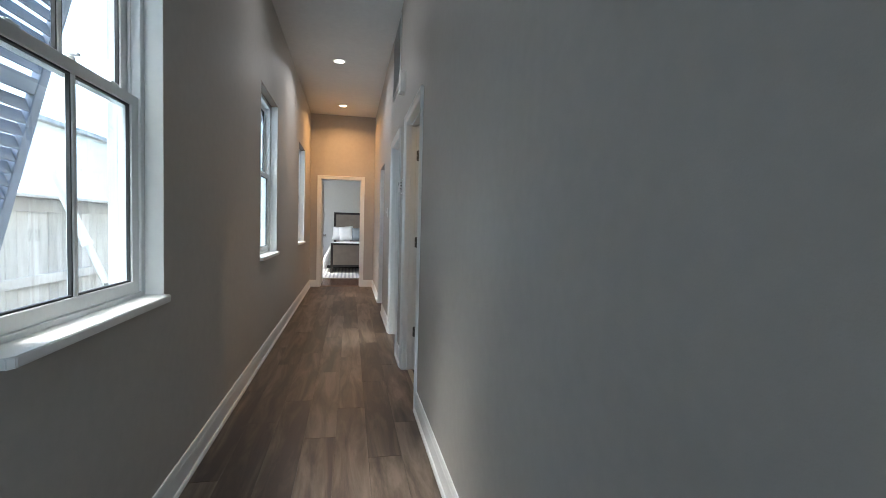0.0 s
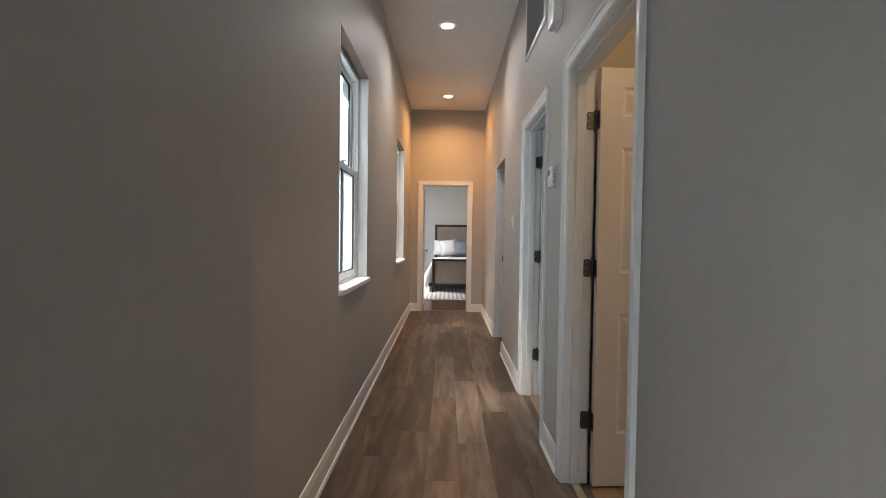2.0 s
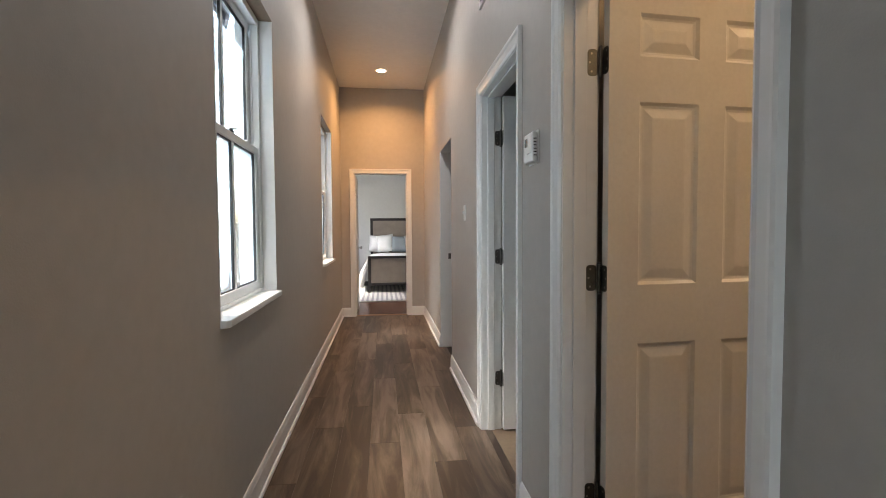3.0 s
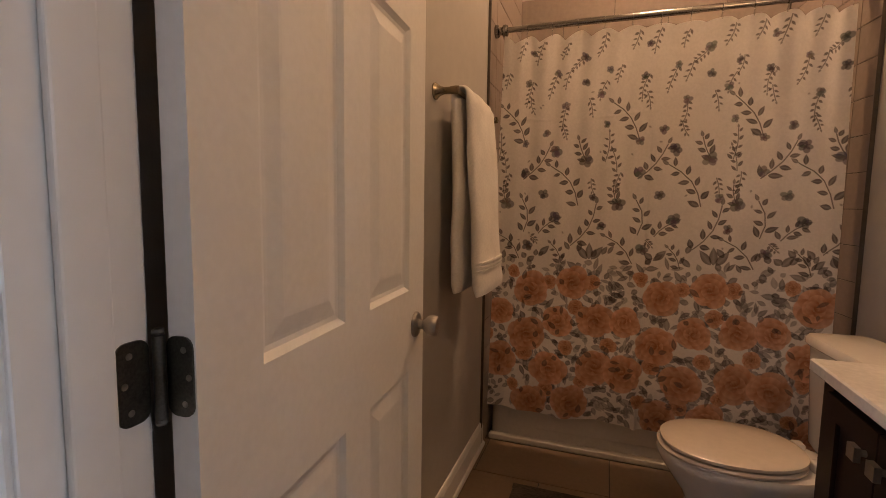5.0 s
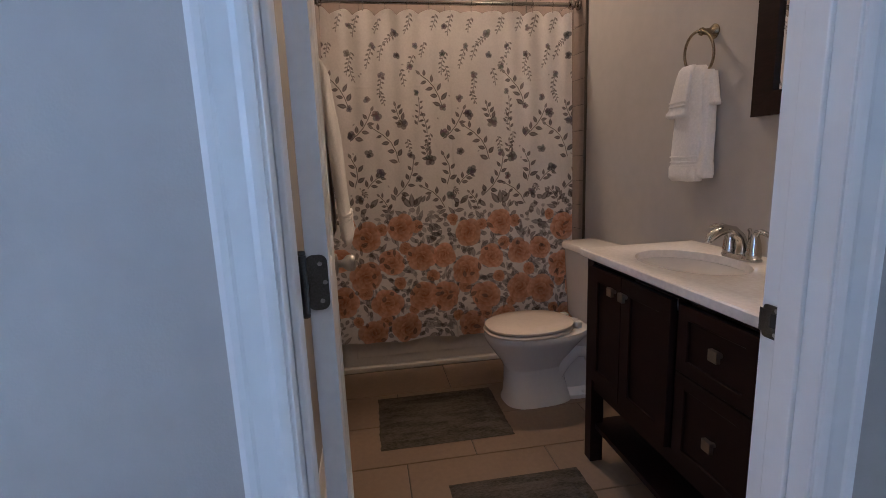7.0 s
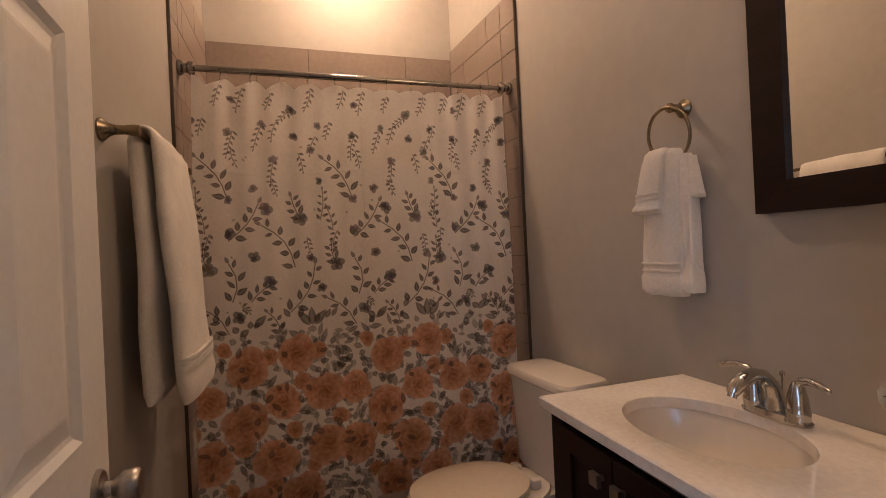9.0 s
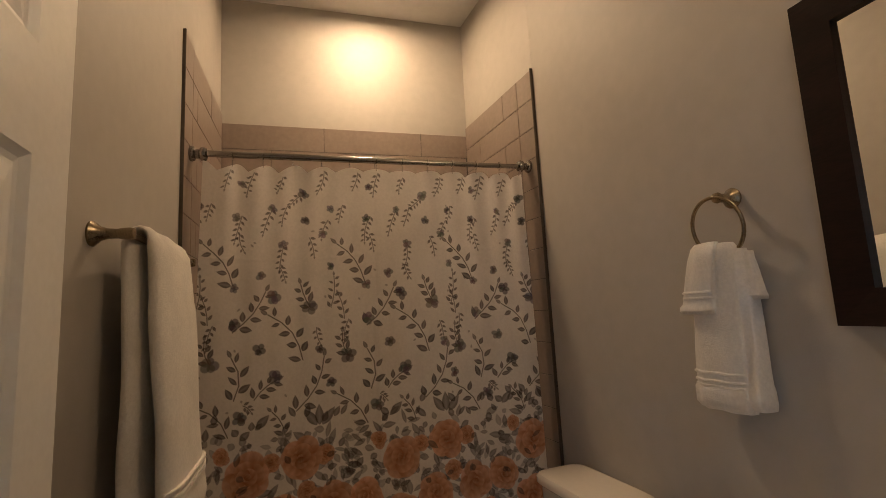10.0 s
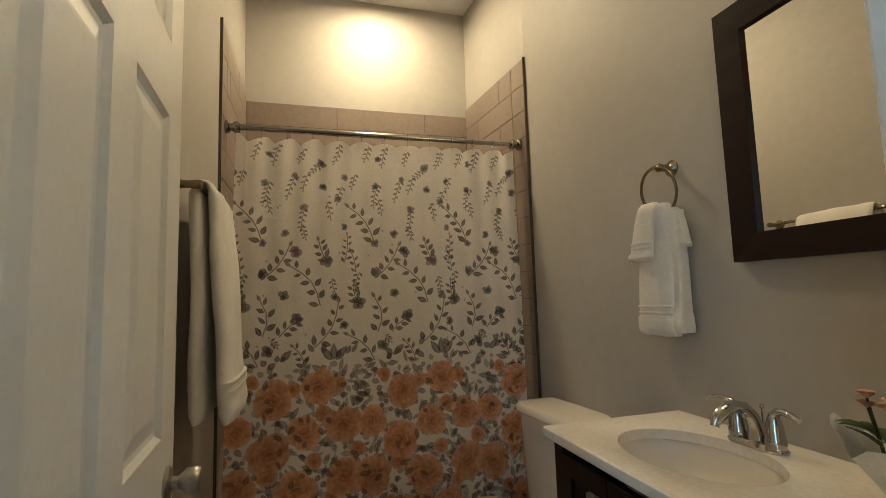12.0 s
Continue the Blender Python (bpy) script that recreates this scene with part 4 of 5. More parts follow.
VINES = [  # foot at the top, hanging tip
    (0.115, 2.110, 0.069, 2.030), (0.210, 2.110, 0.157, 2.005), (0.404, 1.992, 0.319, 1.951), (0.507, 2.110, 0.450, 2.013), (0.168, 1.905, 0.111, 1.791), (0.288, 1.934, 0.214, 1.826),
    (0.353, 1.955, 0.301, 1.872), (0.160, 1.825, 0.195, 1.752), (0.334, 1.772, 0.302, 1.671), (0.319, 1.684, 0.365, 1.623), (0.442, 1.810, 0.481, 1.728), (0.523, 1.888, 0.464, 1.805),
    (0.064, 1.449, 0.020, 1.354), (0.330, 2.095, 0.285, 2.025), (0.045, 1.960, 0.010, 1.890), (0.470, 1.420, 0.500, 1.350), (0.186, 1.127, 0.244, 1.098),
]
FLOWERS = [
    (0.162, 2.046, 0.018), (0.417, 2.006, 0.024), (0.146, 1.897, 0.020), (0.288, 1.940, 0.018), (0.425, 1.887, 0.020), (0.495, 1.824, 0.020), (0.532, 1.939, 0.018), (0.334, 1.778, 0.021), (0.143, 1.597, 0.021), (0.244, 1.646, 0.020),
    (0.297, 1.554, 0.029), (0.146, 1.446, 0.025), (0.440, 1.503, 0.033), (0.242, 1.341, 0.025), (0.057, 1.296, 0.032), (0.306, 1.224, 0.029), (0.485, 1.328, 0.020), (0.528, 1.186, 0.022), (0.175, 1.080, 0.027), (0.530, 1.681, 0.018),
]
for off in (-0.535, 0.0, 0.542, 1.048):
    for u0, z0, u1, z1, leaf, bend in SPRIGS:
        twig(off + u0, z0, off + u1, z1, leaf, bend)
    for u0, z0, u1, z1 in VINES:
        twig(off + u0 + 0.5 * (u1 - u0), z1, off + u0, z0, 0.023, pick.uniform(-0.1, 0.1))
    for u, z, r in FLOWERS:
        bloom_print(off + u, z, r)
    leaf_print(off + 0.235, 1.03, 0.8, 0.07, 0.017)
    for u, way in ((0.470, 2.2), (0.480, 1.6), (0.490, 0.9)):
        leaf_print(off + u, 1.02, way, 0.085, 0.018)
    for k in range(12):
        leaf_print(off + pick.uniform(0, 0.53), pick.uniform(1.05, 2.05), pick.uniform(0, 6.28), pick.uniform(0.012, 0.020), 0.0045, None, 0.6)
for k in range(34):
    leaf_print(pick.uniform(0, WIDE), pick.uniform(0.99, 1.07), pick.uniform(0.6, 2.5), pick.uniform(0.035, 0.06), pick.uniform(0.010, 0.016))
# ground of leaves and petals under the roses
for k in range(2000):
    u, z = pick.uniform(-0.02, WIDE), pick.uniform(0.19, 1.0)
    if pick.random() < 0.62:
        leaf_print(u, z, pick.uniform(0, 6.28), pick.uniform(0.025, 0.07), pick.uniform(0.008, 0.016), pick.choice(GREYS + [(0.20, 0.20, 0.19), (0.30, 0.28, 0.28)]), pick.uniform(0.5, 0.85))
ROSES = [
    (185, 180, 80), (385, 130, 74), (30, 310, 68), (170, 420, 84), (325, 340, 72), (510, 320, 80), (30, 570, 84), (290, 590, 84), (510, 560, 88), (200, 775, 80), (400, 750, 82),
]
BUDS = [(270, 140, 40), (90, 95, 36), (410, 260, 42), (160, 520, 46), (370, 470, 40), (110, 700, 36), (280, 705, 44), (480, 130, 40), (570, 440, 42), (450, 640, 38)]
for rep in range(-1, 3):
    for a, c, rr in BUDS:
        rose_print(rep * 0.61 + 0.02 + a / 1000, 1.035 - c / 1000, rr / 1050, 0.5)
    for a, c, rr in ROSES:
        rose_print(rep * 0.61 + 0.02 + a / 1000, 1.035 - c / 1000, rr / 920, pick.uniform(0, 0.6))
for k in range(120):
    leaf_print(pick.uniform(0, WIDE), pick.uniform(0.2, 0.97), pick.uniform(0, 6.28), pick.uniform(0.025, 0.058), pick.uniform(0.008, 0.014), None, 0.78)
# cloth hem at the top
hem = (V < 0.026)[..., None]
ink = np.where(hem, ink * 0.96 + 0.02, ink)
me = bpy.data.meshes.new("cloth")
idx = np.arange(NU * NZ).reshape(NZ, NU)
quads = np.stack([idx[:-1, :-1], idx[1:, :-1], idx[1:, 1:], idx[:-1, 1:]], -1).reshape(-1, 4)
me.vertices.add(NU * NZ), me.loops.add(quads.size), me.polygons.add(len(quads))
me.vertices.foreach_set("co", np.stack([PX, PY, PZ], -1).astype(np.float32).ravel())
me.loops.foreach_set("vertex_index", quads.ravel().astype(np.int32))
me.polygons.foreach_set("loop_start", np.arange(0, quads.size, 4, dtype=np.int32))
me.update(calc_edges=True)
att = me.color_attributes.new("print", "FLOAT_COLOR", "POINT")
att.data.foreach_set("color", np.concatenate([ink, np.ones((NZ, NU, 1))], -1).astype(np.float32).ravel())
me.shade_smooth()
CLOTH = material("printed_curtain_fabric", (1, 1, 1), 0.8, var=0.05, scale=6, bump=0.25, bump_scale=500, spec=0.2)
t = CLOTH.node_tree
an, mulc = t.nodes.new("ShaderNodeAttribute"), t.nodes.new("ShaderNodeMix")
an.attribute_name = "print"
mulc.data_type, mulc.blend_type = "RGBA", "MULTIPLY"
mulc.inputs[0].default_value = 1
p = t.nodes["Principled BSDF"]
src = p.inputs["Base Color"].links[0].from_socket
t.links.new(an.outputs["Color"], mulc.inputs[6]), t.links.new(src, mulc.inputs[7]), t.links.new(mulc.outputs[2], p.inputs["Base Color"])
tl, ms = t.nodes.new("ShaderNodeBsdfTranslucent"), t.nodes.new("ShaderNodeMixShader")
ms.inputs[0].default_value = 0.40
t.links.new(mulc.outputs[2], tl.inputs["Color"])
t.links.new(p.outputs[0], ms.inputs[1]), t.links.new(tl.outputs[0], ms.inputs[2])
t.links.new(ms.outputs[0], t.nodes["Material Output"].inputs["Surface"])
me.materials.append(CLOTH)
curtain = thing("shower_curtain", "white fabric shower curtain printed with grey sprays and orange roses", "shower curtain")
ob = new("cloth", me)
ob.parent = curtain
for k in range(RINGS + 1):
    u = min(max(k / RINGS, 0.012), 0.988)
    y = Y_TOP[0] + (Y_TOP[1] - Y_TOP[0]) * u
    h = part("ring", tube(bmesh.new(), [(ROD_X + 0.019 * math.sin(a), y, ROD_Z - 0.003 + 0.020 * math.cos(a)) for a in (2 * math.pi * i / 14 for i in range(14))], 0.0016, 6, True), CHROME, curtain, "", True)
    part("hook", tube(bmesh.new(), [(ROD_X, y, ROD_Z - 0.022), (ROD_X + 0.004, y + 0.002, ROD_Z - 0.034), (ROD_X + 0.005, y, ROD_Z - 0.048)], 0.0016, 6), CHROME, h, "", True)

# towel bar and bath towel
BAR_Y, BAR_Z = NORTH - 0.078, 1.678
v = thing("towel_bar", "antique metal towel bar with flared posts on the wall", "towel bar")
for x in (1.347, 1.957):
    m = pose(x, NORTH, BAR_Z, 90)
    part("post", lathe(bmesh.new(), [(0.029, 0), (0.030, 0.005), (0.026, 0.010), (0.017, 0.020), (0.0125, 0.035), (0.0115, 0.055), (0.0135, 0.064), (0.0145, 0.078), (0.0135, 0.088), (0.004, 0.0905)], m), BRONZE, v, "", True)
part("bar", rod(bmesh.new(), (1.347, BAR_Y, BAR_Z), (1.957, BAR_Y, BAR_Z), 0.0085, 16), BRONZE, v, "", True)


def towel_strip(path, thick, x0, x1, seed):
    """Thick cloth whose middle line runs through (y, z) points, spread over x0..x1."""
    bm, rings = bmesh.new(), []
    n = len(path)
    for i, (y, z) in enumerate(path):
        a, c = Vector((0, *path[max(i - 1, 0)])), Vector((0, *path[min(i + 1, n - 1)]))
        d = (c - a).normalized()
        nrm = Vector((0, -d.z, d.y))
        t = thick[i] if isinstance(thick, list) else thick
        ring = []
        for k in range(32):
            an2 = 2 * math.pi * k / 32
            cx, sn = math.cos(an2), math.sin(an2)
            px = math.copysign(abs(cx) ** 0.45, cx)
            py = math.copysign(abs(sn) ** 0.85, sn)
            x = (x0 + x1) / 2 + px * (x1 - x0) / 2
            wob = noise.noise(Vector((x * 7, y * 5, z * 4 + seed))) * 0.010
            pos = Vector((x, y, z)) + nrm * (py * t / 2 + wob)
            pos.x += noise.noise(Vector((seed, y * 6, z * 5))) * 0.008
            ring.append(pos)
        rings.append(ring)
    loft(bm, rings)
    return bm


def hang(y_top, y_bottom, z_top, z_bottom, n=26):
    return [(y_bottom + (y_top - y_bottom) * (k / n) ** 0.8, z_bottom + (z_top - z_bottom) * k / n) for k in range(n + 1)]


front = hang(BAR_Y - 0.022, BAR_Y - 0.080, BAR_Z - 0.012, 0.945)
arch = [(BAR_Y - 0.018 * math.cos(a), BAR_Z + 0.004 + 0.017 * math.sin(a)) for a in (math.pi * k / 6 for k in range(7))]
back = hang(BAR_Y + 0.018, BAR_Y + 0.006, BAR_Z - 0.012, 0.955)[::-1]
thick = [0.030] + [0.054] * 2 + [0.050] * 2 + [0.050] * 16 + [0.042] * 6 + [0.026] * 7 + [0.050] * 22 + [0.054] * 2 + [0.056] * 2 + [0.030]
bt = thing("bath_towel", "white folded terry bath towel draped over the towel bar", "towel")
part("front_fold", towel_strip(front + arch, thick[:len(front + arch)], 1.405, 1.785, 3.0), TERRY, bt, "", True)
part("back_fold", towel_strip(arch[4:] + back, [0.018] * 3 + thick[len(front + arch):], 1.392, 1.772, 5.0), TERRY, bt, "", True)
for k, zz in enumerate((1.035, 1.05, 1.065)):
    part("woven_band", towel_strip([(BAR_Y - 0.072, zz), (BAR_Y - 0.0715, zz + 0.006)], 0.0575, 1.402, 1.788, 3.0), TERRY, bt, "", True)

# towel ring and hand towel
v = thing("towel_ring", "antique brass towel ring on the wall", "towel ring")
RX, RZ = 1.085, 1.722
m = pose(RX, SOUTH, RZ, -90)
part("post", lathe(bmesh.new(), [(0.027, 0), (0.028, 0.005), (0.024, 0.010), (0.015, 0.018), (0.012, 0.030), (0.012, 0.046), (0.015, 0.052), (0.013, 0.060), (0.003, 0.062)], m), BRONZE, v, "", True)
part("ring", tube(bmesh.new(), [(RX + 0.018 + 0.080 * math.sin(a), SOUTH + 0.048 + 0.012 * math.cos(a), RZ - 0.076 + 0.080 * math.cos(a)) for a in (2 * math.pi * k / 40 for k in range(40))], 0.0052, 10, True), BRONZE, v, "", True)


def bundle(sections, seed, rough=0.006):
    """Cloth body from (x0, x1, y0, y1, z) sections."""
    bm, rings = bmesh.new(), []
    for x0, x1, y0, y1, z in sections:
        ring = []
        for x, y, _ in rounded((x0 + x1) / 2, (y0 + y1) / 2, (x1 - x0) / 2, (y1 - y0) / 2, z, 40, 5.0):
            ring.append((x + noise.noise(Vector((x * 9, y * 20, z * 7 + seed))) * rough * 0.7, y + noise.noise(Vector((x * 16 + seed, y * 6, z * 5))) * rough * 2.0 + 0.0035 * math.sin(x * 85 + seed + 6 * z) * (y > (y0 + y1) / 2), z + noise.noise(Vector((x * 14, seed, 3))) * 0.006))
        rings.append(ring)
    loft(bm, rings)
    return bm


def sections(top, bottom, n, swell=0.0, hem=0.0):
    out = []
    for k in range(n + 1):
        f = k / n
        row = [a + (c - a) * (f ** 0.75 if i < 2 else f) for i, (a, c) in enumerate(zip(top, bottom))]
        grow = hem if f > 0.86 and f < 0.985 else 0
        if f > 0.985:
            grow = -0.004
        out.append((row[0] - grow * 0.6, row[1] + grow * 0.6, row[2], row[3] + grow + swell * math.sin(math.pi * f), row[4]))
    return out


ht = thing("hand_towel", "white terry hand towel folded through the towel ring", "towel", (0.160, 0, 0.041))
ht.scale = (0.86, 1, 0.95)
yb = SOUTH + 0.012
part("long_fold", bundle([(1.050, 1.160, yb + 0.022, yb + 0.060, 1.640), (1.042, 1.172, yb + 0.018, yb + 0.066, 1.628)] + sections((1.038, 1.178, yb + 0.016, yb + 0.068, 1.615), (1.048, 1.236, yb + 0.014, yb + 0.058, 1.182), 30, 0.004, 0.007), 1.0, 0.004), TERRY, ht, "", True)
part("upper_flap", bundle([(1.078, 1.158, yb + 0.050, yb + 0.070, 1.646), (1.072, 1.172, yb + 0.048, yb + 0.079, 1.634)] + sections((1.070, 1.180, yb + 0.048, yb + 0.082, 1.615), (1.106, 1.222, yb + 0.050, yb + 0.084, 1.446), 16, 0.003, 0.007), 2.0, 0.003), TERRY, ht, "", True)
part("rear_fold", bundle([(1.03, 1.07, yb + 0.004, yb + 0.03, 1.622)] + sections((1.020, 1.075, yb + 0.002, yb + 0.042, 1.60), (1.000, 1.070, yb, yb + 0.044, 1.196), 24, 0.002, 0.007), 3.0, 0.004), TERRY, ht, "", True)
part("side_flap", bundle([(1.01, 1.05, yb + 0.004, yb + 0.028, 1.612)] + sections((1.008, 1.05, yb + 0.002, yb + 0.034, 1.59), (0.984, 1.04, yb, yb + 0.034, 1.482), 10, 0.002, 0.005), 4.0, 0.003), TERRY, ht, "", True)


def woven_band(x0, x1, y0, y1, z, seed):
    bm = bundle([(x0 + 0.002, x1 - 0.002, y0, y1 - 0.002, z - 0.004), (x0, x1, y0, y1, z - 0.0022), (x0, x1, y0, y1, z + 0.0022), (x0 + 0.002, x1 - 0.002, y0, y1 - 0.002, z + 0.004)], seed, 0.003)
    part("woven_band", bm, TERRY, ht, "", True)


for zz in (1.492, 1.508):
    woven_band(1.098, 1.211, yb + 0.048, yb + 0.0905, zz, 2.0)
for zz in (1.248, 1.262, 1.284):
    woven_band(1.048, 1.229, yb + 0.012, yb + 0.0675, zz, 1.0)
for zz in (1.240,):
    woven_band(1.003, 1.066, yb, yb + 0.0505, zz, 3.0)

# toilet
wc = thing("toilet", "off-white two-piece toilet with a bone lid closed beside the vanity", "toilet", (1.712, SOUTH + 0.008, 0), 5)
bm = bmesh.new()
loft(bm, [rounded(0, 0.500, 0.098, 0.165, 0.195, 40, 2.6), rounded(0, 0.498, 0.108, 0.185, 0.235, 40, 2.4), rounded(0, 0.495, 0.140, 0.228, 0.290, 40, 2.3), rounded(0, 0.488, 0.168, 0.265, 0.335, 40, 2.2),
          rounded(0, 0.48, 0.182, 0.286, 0.360, 40, 2.2), rounded(0, 0.48, 0.186, 0.290, 0.380, 40, 2.2), rounded(0, 0.48, 0.180, 0.285, 0.392, 40, 2.2)])
part("bowl", bm, PORCELAIN, wc, "", True)
bm = bmesh.new()
loft(bm, [rounded(0, 0.487, 0.128, 0.190, 0.0, 40, 3), rounded(0, 0.487, 0.127, 0.189, 0.016, 40, 3), rounded(0, 0.492, 0.113, 0.176, 0.045, 40, 2.8), rounded(0, 0.498, 0.102, 0.166, 0.11, 40, 2.7), rounded(0, 0.500, 0.098, 0.164, 0.198, 40, 2.6)])
part("pedestal", bm, PORCELAIN, wc, "", True)
bm = bmesh.new()
loft(bm, [rounded(0, 0.235, 0.105, 0.150, 0.0, 40, 3), rounded(0, 0.235, 0.104, 0.149, 0.022, 40, 3), rounded(0, 0.250, 0.060, 0.130, 0.05, 40, 2.6), rounded(0, 0.26, 0.055, 0.13, 0.20, 40, 2.4), rounded(0, 0.25, 0.09, 0.15, 0.30, 40, 2.6), rounded(0, 0.23, 0.12, 0.16, 0.376, 40, 3)])
part("rear_foot", bm, PORCELAIN, wc, "", True)
for x in (-0.055, 0.055):
    part("trapway", tube(bmesh.new(), [(x * 0.9, 0.40, 0.11), (x, 0.36, 0.20), (x, 0.29, 0.265), (x, 0.21, 0.255), (x, 0.165, 0.18), (x, 0.17, 0.10), (x * 0.9, 0.20, 0.04)], [0.030, 0.042, 0.046, 0.046, 0.044, 0.042, 0.036], 16), PORCELAIN, wc, "", True)
    part("bolt_cap", lathe(bmesh.new(), [(0.015, 0), (0.014, 0.008), (0.008, 0.014), (0.001, 0.016)], pose(x * 1.5, 0.25, 0.022), 16), PORCELAIN, wc, "", True)
bm = bmesh.new()
loft(bm, [rounded(0, 0.53, 0.172, 0.225, 0.393, 48, 2.2), rounded(0, 0.53, 0.185, 0.238, 0.397, 48, 2.2), rounded(0, 0.53, 0.187, 0.24, 0.405, 48, 2.2), rounded(0, 0.53, 0.180, 0.233, 0.412, 48, 2.2)])
part("seat", bm, SEATTONE, wc, "", True)
bm = bmesh.new()
loft(bm, [rounded(0, 0.525, 0.172, 0.225, 0.416, 48, 2.2), rounded(0, 0.525, 0.183, 0.236, 0.420, 48, 2.2), rounded(0, 0.525, 0.182, 0.235, 0.430, 48, 2.2), rounded(0, 0.525, 0.165, 0.215, 0.438, 48, 2.2), rounded(0, 0.525, 0.10, 0.14, 0.442, 48, 2.1)])
part("lid", bm, SEATTONE, wc, "", True)
for x in (-0.07, 0.07):
    part("seat_hinge", box(bmesh.new(), x - 0.022, x + 0.022, 0.262, 0.30, 0.393, 0.43, 0.008, 3), PORCELAIN, wc, "", True)
bm = bmesh.new()
loft(bm, [rounded(0, 0.115, 0.165, 0.085, 0.375, 40, 6), rounded(0, 0.115, 0.195, 0.098, 0.40, 40, 6), rounded(0, 0.118, 0.215, 0.105, 0.77, 40, 7)])
part("tank", bm, PORCELAIN, wc, "", True)
bm = bmesh.new()
loft(bm, [rounded(0, 0.12, 0.222, 0.112, 0.771, 48, 7), rounded(0, 0.12, 0.229, 0.117, 0.777, 48, 7), rounded(0, 0.12, 0.229, 0.117, 0.797, 48, 7), rounded(0, 0.12, 0.220, 0.108, 0.809, 48, 7), rounded(0, 0.12, 0.19, 0.08, 0.812, 48, 5)])
part("tank_lid", bm, PORCELAIN, wc, "", True)

# vanity
VX0, VX1, VY0, VY1, VT = 0.205, 1.128, SOUTH + 0.008, 3.128, 0.884
van = thing("vanity_cabinet", "dark espresso wooden vanity with doors, drawers and open shelf", "cabinet")
for x in (VX0, VX1 - 0.055):
    for y in (VY0, VY1 - 0.055):
        part("leg", box(bmesh.new(), x, x + 0.055, y, y + 0.055, 0, VT, 0.003, 2), ESPRESSO, van)
for x in (VX0 + 0.012, VX1 - 0.030):
    part("side_panel", box(bmesh.new(), x, x + 0.018, VY0 + 0.055, VY1 - 0.055, 0.33, VT, 0.001, 1), ESPRESSO, van)
part("back_panel", box(bmesh.new(), VX0 + 0.055, VX1 - 0.055, VY0 + 0.01, VY0 + 0.022, 0.33, VT), ESPRESSO, van)
part("floor_panel", box(bmesh.new(), VX0 + 0.030, VX1 - 0.030, VY0 + 0.022, VY1 - 0.04, 0.345, 0.363), ESPRESSO, van)
part("bottom_rail", box(bmesh.new(), VX0 + 0.055, VX1 - 0.055, VY1 - 0.030, VY1 - 0.008, 0.33, 0.385, 0.002, 1), ESPRESSO, van)
part("top_rail", box(bmesh.new(), VX0 + 0.055, VX1 - 0.055, VY1 - 0.030, VY1 - 0.008, 0.862, VT, 0.001, 1), ESPRESSO, van)
part("middle_stile", box(bmesh.new(), 0.545, 0.575, VY1 - 0.030, VY1 - 0.008, 0.385, 0.862, 0.001, 1), ESPRESSO, van)
part("open_shelf", box(bmesh.new(), VX0 + 0.02, VX1 - 0.02, VY0 + 0.02, VY1 - 0.02, 0.150, 0.176, 0.002, 1), ESPRESSO, van)


def shaker_front(name, x0, x1, z0, z1, rail):
    d = part(name, frame_ring(bmesh.new(), 0, 0.020, 0, x1 - x0, 0, z1 - z0, rail, rail, rail, 0.0015), ESPRESSO, van)
    d.matrix_local = Matrix.Translation((x0, VY1 - 0.006, z0)) @ Matrix(((0, 1, 0, 0), (1, 0, 0, 0), (0, 0, 1, 0), (0, 0, 0, 1)))
    inner = part("panel", box(bmesh.new(), 0.002, 0.011, rail - 0.002, x1 - x0 - rail + 0.002, rail - 0.002, z1 - z0 - rail + 0.002), ESPRESSO, d)
    return d


def pull(front, lx, lz):
    m = Matrix.Translation((0.020, lx, lz)) @ pose(0, 0, 0, 0, 90, 0)
    bm = bmesh.new()
    lathe(bm, [(0.007, 0), (0.006, 0.010), (0.008, 0.014)], m, 14)
    for v2 in bmesh.ops.create_cube(bm, size=1, matrix=m @ Matrix.Translation((0, 0, 0.020)) @ Matrix.Diagonal((0.030, 0.030, 0.012, 1)))["verts"]:
        pass
    part("pull", bm, NICKEL, front, "satin nickel square pull")


dA = shaker_front("door", 0.578, 0.846, 0.388, 0.859, 0.055)
pull(dA, 0.846 - 0.578 - 0.035, 0.800 - 0.388)
dB = shaker_front("door", 0.850, 1.070, 0.388, 0.859, 0.055)
pull(dB, 0.035, 0.800 - 0.388)
dC = shaker_front("drawer", 0.263, 0.542, 0.660, 0.859, 0.040)
pull(dC, 0.112, 0.772 - 0.660)
dD = shaker_front("drawer", 0.263, 0.542, 0.388, 0.655, 0.040)
pull(dD, 0.114, 0.524 - 0.388)

CX0, CX1, CY0, CY1, CT = 0.190, 1.143, SOUTH + 0.002, 3.155, 0.915
SX, SY, SA, SB = 0.803, 2.919, 0.213, 0.151
top = thing("marble_countertop", "cream marble vanity top with an oval sink cutout", "countertop")


def rect_ring(x0, x1, y0, y1, z, n=64):
    pts = []
    corners = sorted(math.atan2(y - SY, x - SX) % (2 * math.pi) for x in (x0, x1) for y in (y0, y1))
    for k in range(n):
        a = 2 * math.pi * k / n
        near = min(corners, key=lambda q: abs(q - a))
        if abs(near - a) < math.pi / n:
            a = near
        c, s = math.cos(a), math.sin(a)
        t = min(((x1 if c > 0 else x0) - SX) / c if abs(c) > 1e-6 else 9, ((y1 if s > 0 else y0) - SY) / s if abs(s) > 1e-6 else 9)
        pts.append((SX + t * c, SY + t * s, z))
    return pts


